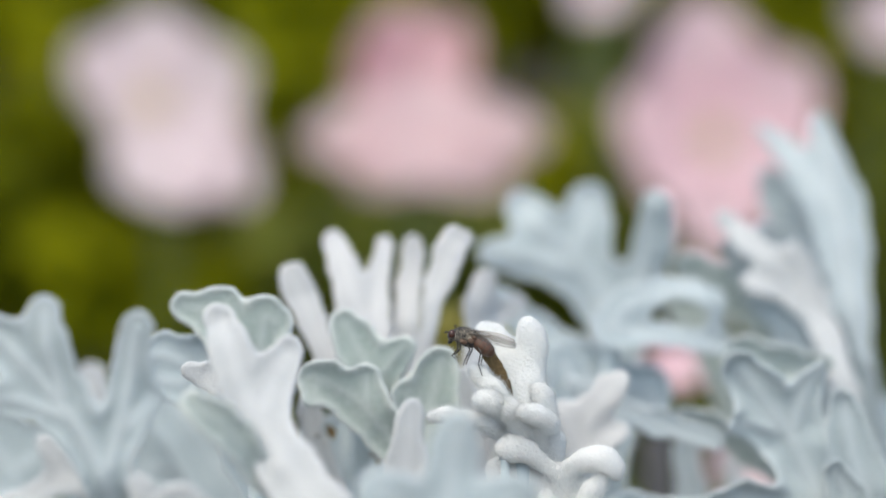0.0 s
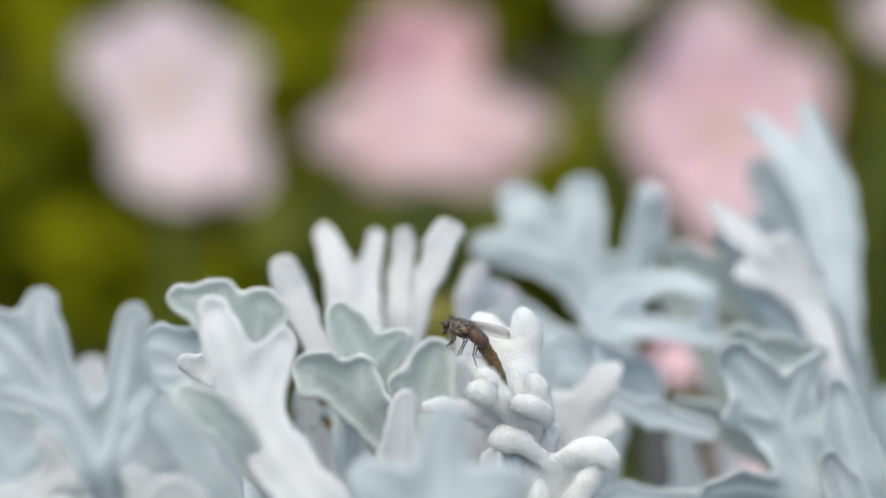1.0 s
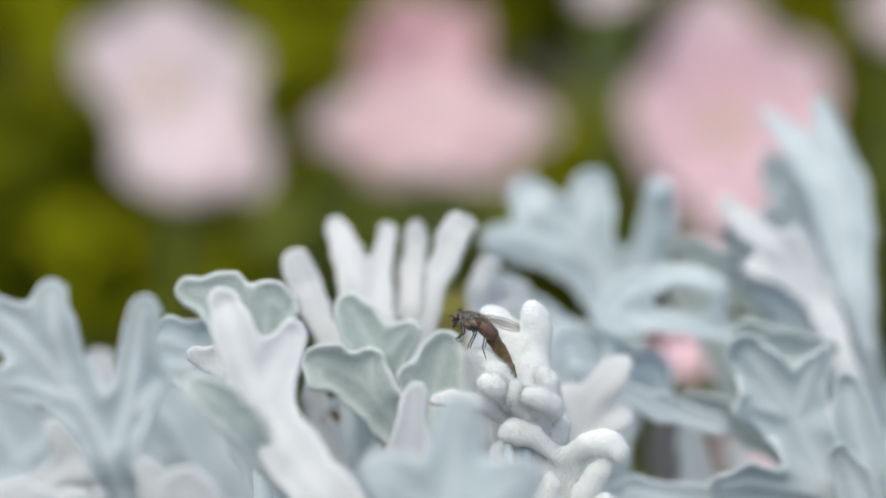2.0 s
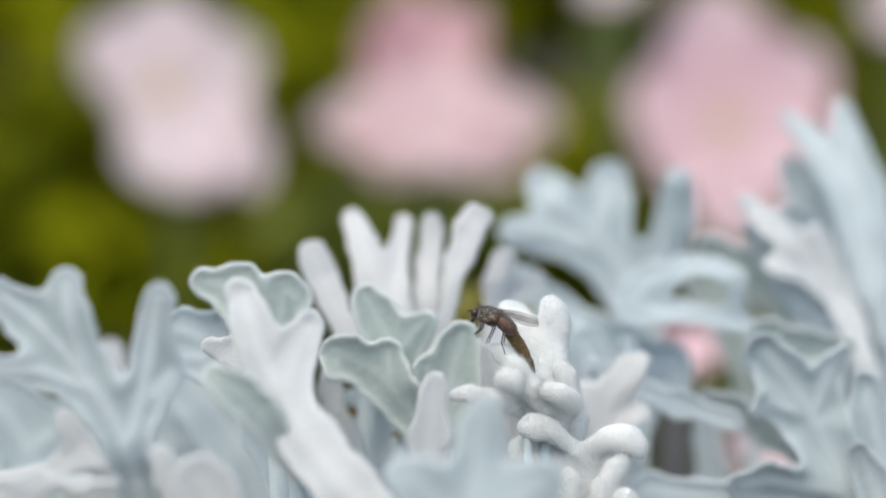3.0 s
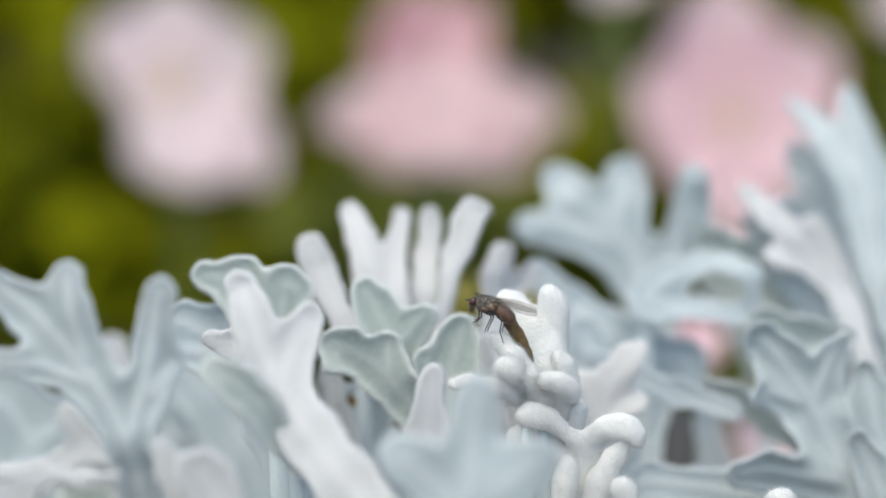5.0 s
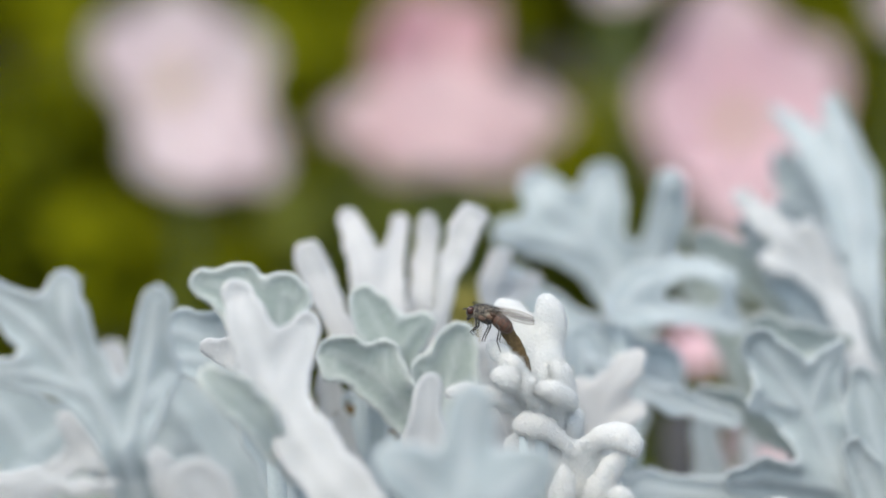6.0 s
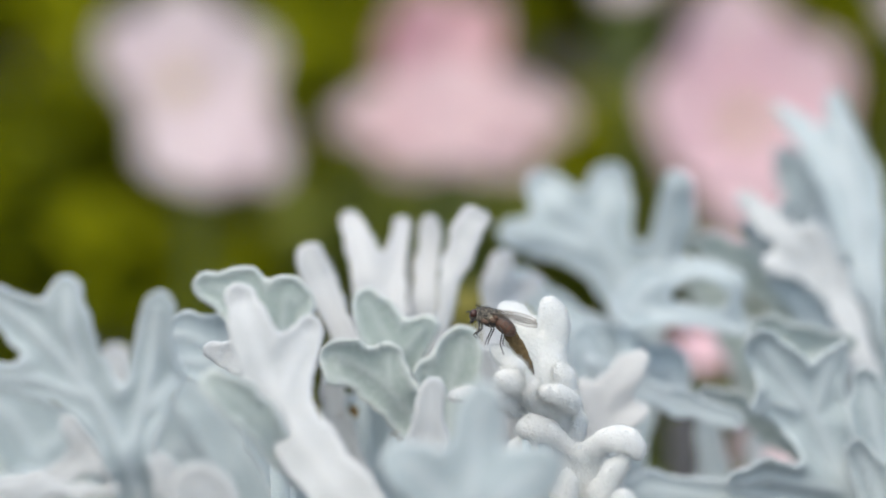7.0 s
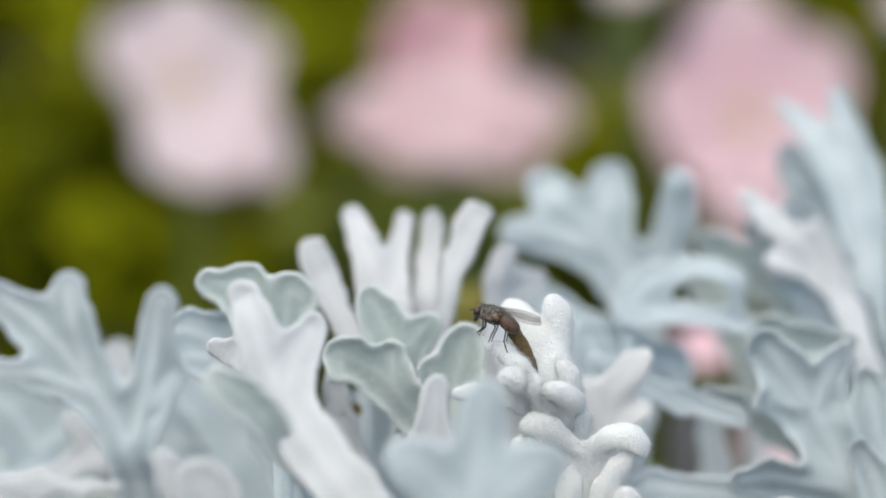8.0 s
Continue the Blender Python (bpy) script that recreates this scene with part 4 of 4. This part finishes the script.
def ring(n, length, width, cup, back, start=0.0):
    """n even petals, each a little different."""
    return [(start + i * 360 / n + random.uniform(-8, 8), length * random.uniform(0.9, 1.1), width * random.uniform(0.9, 1.1), cup, back + random.uniform(-8, 8)) for i in range(n)]


flower((67.3, 27.9, -300), (0.05, -0.95, 0.3), [(4, 0.0319, 0.0136, 0.05, 2), (-54, 0.0266, 0.0136, 0.05, 5), (66, 0.0213, 0.0136, 0.02, 0), (122, 0.0183, 0.0124, 0.05, 3), (180, 0.0266, 0.0112, 0.06, 3), (-112, 0.0224, 0.0124, 0.05, 4)], "wide open pink flower with a yellow centre", PINK)
flower((-58.7, 35.9, -302), (0.0, -0.92, 0.4), [(50, 0.0218, 0.0094, 0.0, 2), (2, 0.0224, 0.0118, 0.0, 2), (-66, 0.0213, 0.0124, 0.03, 3), (112, 0.0106, 0.0106, 0.0, 2), (-158, 0.0266, 0.0148, 0.12, 6), (-136, 0.0325, 0.0106, 0.1, 6)], "pale blush flower with long lower petals", BLUSH)
flower((-2.1, 35.9, -312), (0.0, -0.8, 0.6), [(4, 0.0230, 0.0112, 0.1, 10), (28, 0.0177, 0.0100, 0.1, 10), (-36, 0.0224, 0.0112, 0.1, 10), (15, 0.0153, 0.0094, 0.2, 20), (-18, 0.0153, 0.0094, 0.2, 22)], "rose-pink half-open cupped flower on its stem", ROSE, False)
flower((2.0, 29.9, -297), (0.0, -0.9, 0.45), [(96, 0.0254, 0.0101, 0.0, 2), (-94, 0.0260, 0.0101, 0.0, 3), (130, 0.0183, 0.0106, 0.0, 0), (-128, 0.0213, 0.0106, 0.0, 2), (180, 0.0118, 0.0124, 0.05, 4), (42, 0.0095, 0.0080, 0.0, 0), (-42, 0.0100, 0.0080, 0.0, 0), (0, 0.0118, 0.0106, 0.0, 2)], "wide peach-pink flower seen from the side", PEACH, False)
flower((43.2, 65.3, -327), (0, -1, 0.4), ring(5, 0.0100, 0.0076, 0.2, 20, 0), "small pale blush flower on a stem", BLUSH, False)
flower((110.5, 56.2, -327), (0, -1, 0.4), ring(5, 0.0100, 0.0076, 0.2, 20, 0), "small pale blush flower on a stem", BLUSH, False)
flower((42.7, -17.6, -150), (0, -0.8, 0.6), ring(5, 0.0034, 0.0030, 0.05, 6, 0), "low pink flower among the silver leaves", PINK, False)
flower((62.0, -35.6, -190), (0, -1, 0.4), ring(5, 0.0095, 0.007, 0.2, 20, 30), "low pale pink flower among the silver leaves", BLUSH, False)


def stake():
    """A square post with a chamfered top, set in the soil behind the leaves; its dark grey stands in for a shaded gap.
    """
    top = bed((37.4, -25.2, -120))
    s = new("gap_post")
    s.location = (top.x, top.y, 0)
    tagged(s, "dark grey square post added for the shaded gap between the leaves", "stake")
    b = bmesh.new()
    bmesh.ops.create_cube(b, size=1.0)
    bmesh.ops.scale(b, vec=(0.0058, 0.0058, top.z + 0.05), verts=b.verts)
    bmesh.ops.translate(b, vec=(0, 0, (top.z - 0.05) / 2), verts=b.verts)
    bmesh.ops.bevel(b, geom=list(b.edges), offset=0.0008, segments=2, affect="EDGES")
    part("shaft", b, SLATE, s)


stake()


# ---- green foliage of the flower bed ----
def leaf_patch(count, box, length, label, seed, mat=FOLIAGE, clump=0.0, gaps=()):
    """Many small pointed leaves, each folded along its midrib, standing at all angles within a box of bed millimetres; gaps: hollows as (x, y, half width, half height)."""
    rng = np.random.default_rng(seed)
    verts, faces = [], []
    outline = ((0, 0), (0.25, 0.30), (0.55, 0.34), (0.82, 0.18), (1, 0))
    for i in range(count):
        p = np.array([rng.uniform(a, b) for a, b in box])
        if clump and noise.noise(Vector(p) * 0.02 + Vector((seed, 0, 0))) < clump:
            continue
        if any(((p[0] - gx) / rx) ** 2 + ((p[1] - gy) / ry) ** 2 < 1 for gx, gy, rx, ry in gaps):
            continue
        p = np.array(bed(p))
        if p[2] < 0.01:
            p[2] = rng.uniform(0.01, 0.2)
        yaw, pitch, tip = rng.normal(math.pi, 0.9), rng.normal(-0.75, 0.45), rng.uniform(-0.6, 0.6)
        size = length * rng.uniform(0.6, 1.3)
        m = Matrix.Translation(p) @ Matrix.Rotation(yaw, 4, "Z") @ Matrix.Rotation(pitch, 4, "X") @ Matrix.Rotation(tip, 4, "Y")
        k = len(verts)
        for t, w in outline:
            drop = -0.25 * t * t * size
            for s in (-1, 0, 1):
                verts.append(tuple(m @ Vector((s * w * size, t * size, drop + abs(s) * 0.12 * w * size))))
        for a in range(len(outline) - 1):
            for b in range(2):
                j = k + a * 3 + b
                faces.append((j, j + 1, j + 4, j + 3))
    ob = part("foliage", (verts, faces), mat, None)
    return tagged(ob, label, "foliage", kind="stuff")


def bush_stems(count, box, seed):
    """Thin upright stems that carry the foliage, from the soil to its top; box: along and across the bed, in metres."""
    rng = np.random.default_rng(seed)
    pieces = []
    for i in range(count):
        x, y = rng.uniform(*box[0]), rng.uniform(*box[1])
        lean = rng.normal(0, 0.02, 2)
        pieces.append(tube(bend((x, y, -0.01), (x + lean[0], y + lean[1], rng.uniform(0.18, 0.30)), 0.0025, 0.0012, 0, 4), 5))
    tagged(part("bush_stems", joined(pieces), STEM, None), "thin green stems under the olive foliage", "stems", kind="stuff")


bush_stems(300, ((-0.25, 0.25), (0.62, 0.90)), 21)

# The upper leaves, mostly out of view, are added to darken the hollows below.
leaf_patch(7000, ((-260, 260), (88, 200), (-720, -430)), 0.022, "upper olive green foliage, mostly out of view, added to shade the foliage below", 4, clump=-0.1)
leaf_patch(15000, ((-250, 250), (-260, 95), (-640, -370)), 0.018, "dense olive green foliage of the flower bed", 3, clump=-0.02, gaps=((45, 60, 24, 15), (-126, 60, 28, 11), (-124, -3, 24, 12), (-96, -22, 16, 12), (-48, 2, 10, 7)))
leaf_patch(290, ((-125, -92), (11, 47), (-420, -345)), 0.0179, "yellow-green leaves beside the blush flower", 40, FOLIAGE)
leaf_patch(260, ((102, 124), (-3, 58), (-420, -345)), 0.0179, "yellow-green leaves beside the pink flower", 41, FOLIAGE)
leaf_patch(160, ((-38, -18), (4, 20), (-420, -345)), 0.0157, "light green leaves below the pink flowers", 42, FRESH)
leaf_patch(110, ((-38, -29), (26, 55), (-420, -345)), 0.0157, "olive leaves between two pink flowers", 43, FOLIAGE)
leaf_patch(150, ((31, 47), (16, 41), (-420, -345)), 0.0157, "olive leaves beside the peach-pink flower", 44, FOLIAGE)
leaf_patch(140, ((-15, 31), (6, 18), (-420, -345)), 0.0157, "green leaves under the peach-pink flower", 45, FRESH)
leaf_patch(150, ((-87, -40), (-11, 6), (-420, -345)), 0.0157, "olive leaves low behind the silver plants", 46, FOLIAGE)
leaf_patch(290, ((-118, -69), (-2, 18), (-420, -345)), 0.0157, "olive leaves under the blush flower", 48, FOLIAGE)
leaf_patch(80, ((45, 59), (-6, 17), (-420, -345)), 0.0157, "olive leaves low behind the silver plants", 47, FOLIAGE)
for brown in ((-11, -17.6), (-4.5, -19.8), (-14.2, -16.6)):
    leaf_patch(4, ((brown[0] - 0.5, brown[0] + 0.5), (brown[1] - 0.9, brown[1] + 0.9), (-21, -19)), 0.0016, "tiny brown withered leaflets among the silver stems", 60, WITHERED)
leaf_patch(12, ((27, 30), (-36, -26), (-110, -94)), 0.0075, "small yellow-green leaves beside the dark gap post", 8, FRESH)
leaf_patch(90, ((0, 13), (-22, -4), (-92, -74)), 0.010, "withered ochre leaves low among the silver plants", 9, OCHRE)



# ---- how the wind and the lens move things ----
def sway(thing, rows):
    """Rows of seconds, then the sway along the bed and up, in millimetres at the height of the leaves."""
    rest = thing.location.copy()
    walk(thing, [(t, pose(rest.x + along / 1000 * rest.z / 0.27, rest.y, rest.z + up / 1000, 0, math.degrees(along / 1000 / 0.27), 0)) for t, along, up in rows])


def motions():
    for thing in PLANTS["left"]:
        sway(thing, [
            (0, -0.08, 0.18), (0.5, -0.18, 0.33), (1, 0.28, -0.12), (2.5, 0.21, 0.23), (3, -0.34, 0.66),
            (3.5, 0.40, 0.50), (4, -0.16, -0.46), (4.5, -0.07, 0.04), (6, 0.05, 0.18), (6.5, -0.25, 0.70),
            (7, 0.00, 0.00), (7.5, 0.05, -0.09), (8, -0.16, 0.14)])
    for thing in PLANTS["broad"]:
        sway(thing, [
            (0, 0.03, 0.08), (0.5, -0.05, 0.25), (1, 0.10, -0.10), (2.5, 0.03, 0.13), (3, -0.22, 0.46),
            (3.5, 0.47, 0.42), (4, -0.18, -0.26), (4.5, -0.05, -0.00), (6, 0.01, 0.08), (6.5, -0.08, 0.53),
            (7, 0.00, 0.00), (7.5, 0.05, 0.03), (8, -0.06, 0.11)])
    for thing in PLANTS["tall_pale"]:
        sway(thing, [
            (0, 0.68, 0.07), (0.5, 0.47, 0.25), (1, -0.02, -0.12), (2.5, 0.59, -0.10), (3, 0.56, 0.29),
            (3.5, 1.92, 0.57), (4, -0.56, 0.03), (4.5, 0.33, -0.07), (6, 0.21, 0.04), (6.5, 0.74, 0.52),
            (7, 0.00, 0.00), (7.5, 0.00, 0.33), (8, -0.11, 0.37)])
    for thing in PLANTS["middle"]:
        sway(thing, [
            (0, 0.01, -0.06), (0.5, -0.03, 0.15), (1, -0.03, -0.09), (2.5, 0.04, 0.07), (3, -0.00, 0.43),
            (3.5, 0.43, 0.41), (4, -0.11, -0.18), (4.5, 0.00, 0.07), (6, 0.01, 0.11), (6.5, -0.06, 0.39),
            (7, 0.00, 0.00), (7.5, -0.03, 0.03), (8, -0.01, 0.04)])
    for thing in PLANTS["near"]:
        sway(thing, [
            (0, -0.46, -0.76), (0.5, -0.65, -0.85), (1, -0.47, -0.75), (2.5, -0.35, -0.78), (3, -0.39, -1.50),
            (3.5, -1.34, -1.38), (4, 0.49, -0.40), (4.5, -0.52, -0.84), (6, -0.58, -0.49), (6.5, -0.67, -0.54),
            (7, 0.00, 0.00), (7.5, 0.04, -0.12), (8, -0.03, 0.10)])
    for thing in PLANTS["fly_shoot"] + [FLY]:
        sway(thing, [
            (0, 0.01, 0.00), (0.5, 0.01, 0.00), (1, 0.00, 0.00), (2.5, 0.00, 0.00), (3, 0.02, 0.00),
            (3.5, 0.01, 0.00), (4, -0.01, 0.00), (4.5, 0.01, 0.01), (6, 0.00, 0.00), (6.5, 0.01, 0.00),
            (7, 0.00, 0.00), (7.5, 0.00, 0.00), (8, 0.00, 0.00)])
    for thing in PLANTS["low"]:
        sway(thing, [
            (0, 0.36, -0.08), (0.5, 0.07, -0.15), (1, 0.01, -0.07), (2.5, 0.19, -0.20), (3, 0.30, -0.28),
            (3.5, 1.01, 0.09), (4, -0.09, 0.07), (4.5, 0.07, -0.04), (6, 0.15, -0.13), (6.5, 0.26, 0.01),
            (7, 0.00, 0.00), (7.5, 0.11, 0.23), (8, 0.03, -0.05)])
    for thing in PLANTS["far"]:
        sway(thing, [
            (0, 0.45, -0.01), (0.5, 0.47, 0.35), (1, -0.23, -0.17), (2.5, 0.20, -0.09), (3, 0.63, 0.33),
            (3.5, 4.61, -0.46), (3.7, 4.20, -0.30), (3.8, 2.20, -0.10), (3.9, 0.00, 0.05), (4, -2.80, 0.16),
            (4.15, -3.60, 0.13), (4.3, -2.00, 0.01), (4.5, 1.96, -0.34), (4.7, 2.90, -0.34), (6, -0.30, -0.04),
            (6.5, 0.25, 0.65), (7, 0.00, 0.00), (7.5, -0.94, 0.13), (8, -0.24, -0.05)])
    for thing in PLANTS["tall"]:
        sway(thing, [
            (0, 1.15, -0.31), (0.5, 1.29, 0.09), (1, -0.17, 0.06), (2.5, 1.01, -0.46), (3, 1.62, -1.04),
            (3.5, 4.49, -0.68), (3.7, 2.90, -0.40), (3.8, 1.60, -0.20), (3.9, 0.20, 0.00), (4, -1.60, 0.05),
            (4.15, -2.60, 0.02), (4.3, -1.20, 0.00), (4.5, 1.70, 0.02), (4.7, 2.40, -0.20), (6, 0.25, -0.57),
            (6.5, 1.37, 0.08), (7, 0.00, 0.00), (7.5, -0.90, 0.02), (8, -0.05, 0.25)])
    for thing in PLANTS["slanting"]:
        sway(thing, [
            (0, 0.44, -0.10), (0.5, 0.54, -0.18), (1, -0.24, 0.03), (2.5, 0.14, -0.20), (3, 0.67, -0.36),
            (3.5, 1.90, -0.39), (4, -0.65, 0.53), (4.5, 0.72, -0.40), (6, 0.09, 0.01), (6.5, 0.48, 0.10),
            (7, 0.00, 0.00), (7.5, -0.31, 0.23), (8, -0.05, -0.05)])
    for thing in PLANTS["hooked"]:
        sway(thing, [
            (0, 0.07, -0.17), (0.5, 0.15, -0.25), (1, -0.08, 0.02), (2.5, 0.09, -0.20), (3, 0.28, -0.49),
            (3.5, 0.72, -0.42), (4, -0.18, 0.27), (4.5, 0.35, -0.25), (6, 0.05, -0.13), (6.5, 0.16, -0.29),
            (7, 0.00, 0.00), (7.5, -0.07, 0.23), (8, -0.16, -0.14)])
    for thing in PLANTS["low_growth"]:
        sway(thing, [
            (0, 0.14, -0.03), (0.5, 0.12, 0.05), (1, -0.10, -0.00), (2.5, 0.11, 0.06), (3, 0.30, 0.29),
            (3.5, 0.41, 0.31), (4, -0.18, -0.03), (4.5, 0.13, 0.13), (6, 0.09, 0.13), (6.5, 0.25, 0.20),
            (7, 0.00, 0.00), (7.5, -0.07, 0.03), (8, 0.01, 0.03)])


motions()
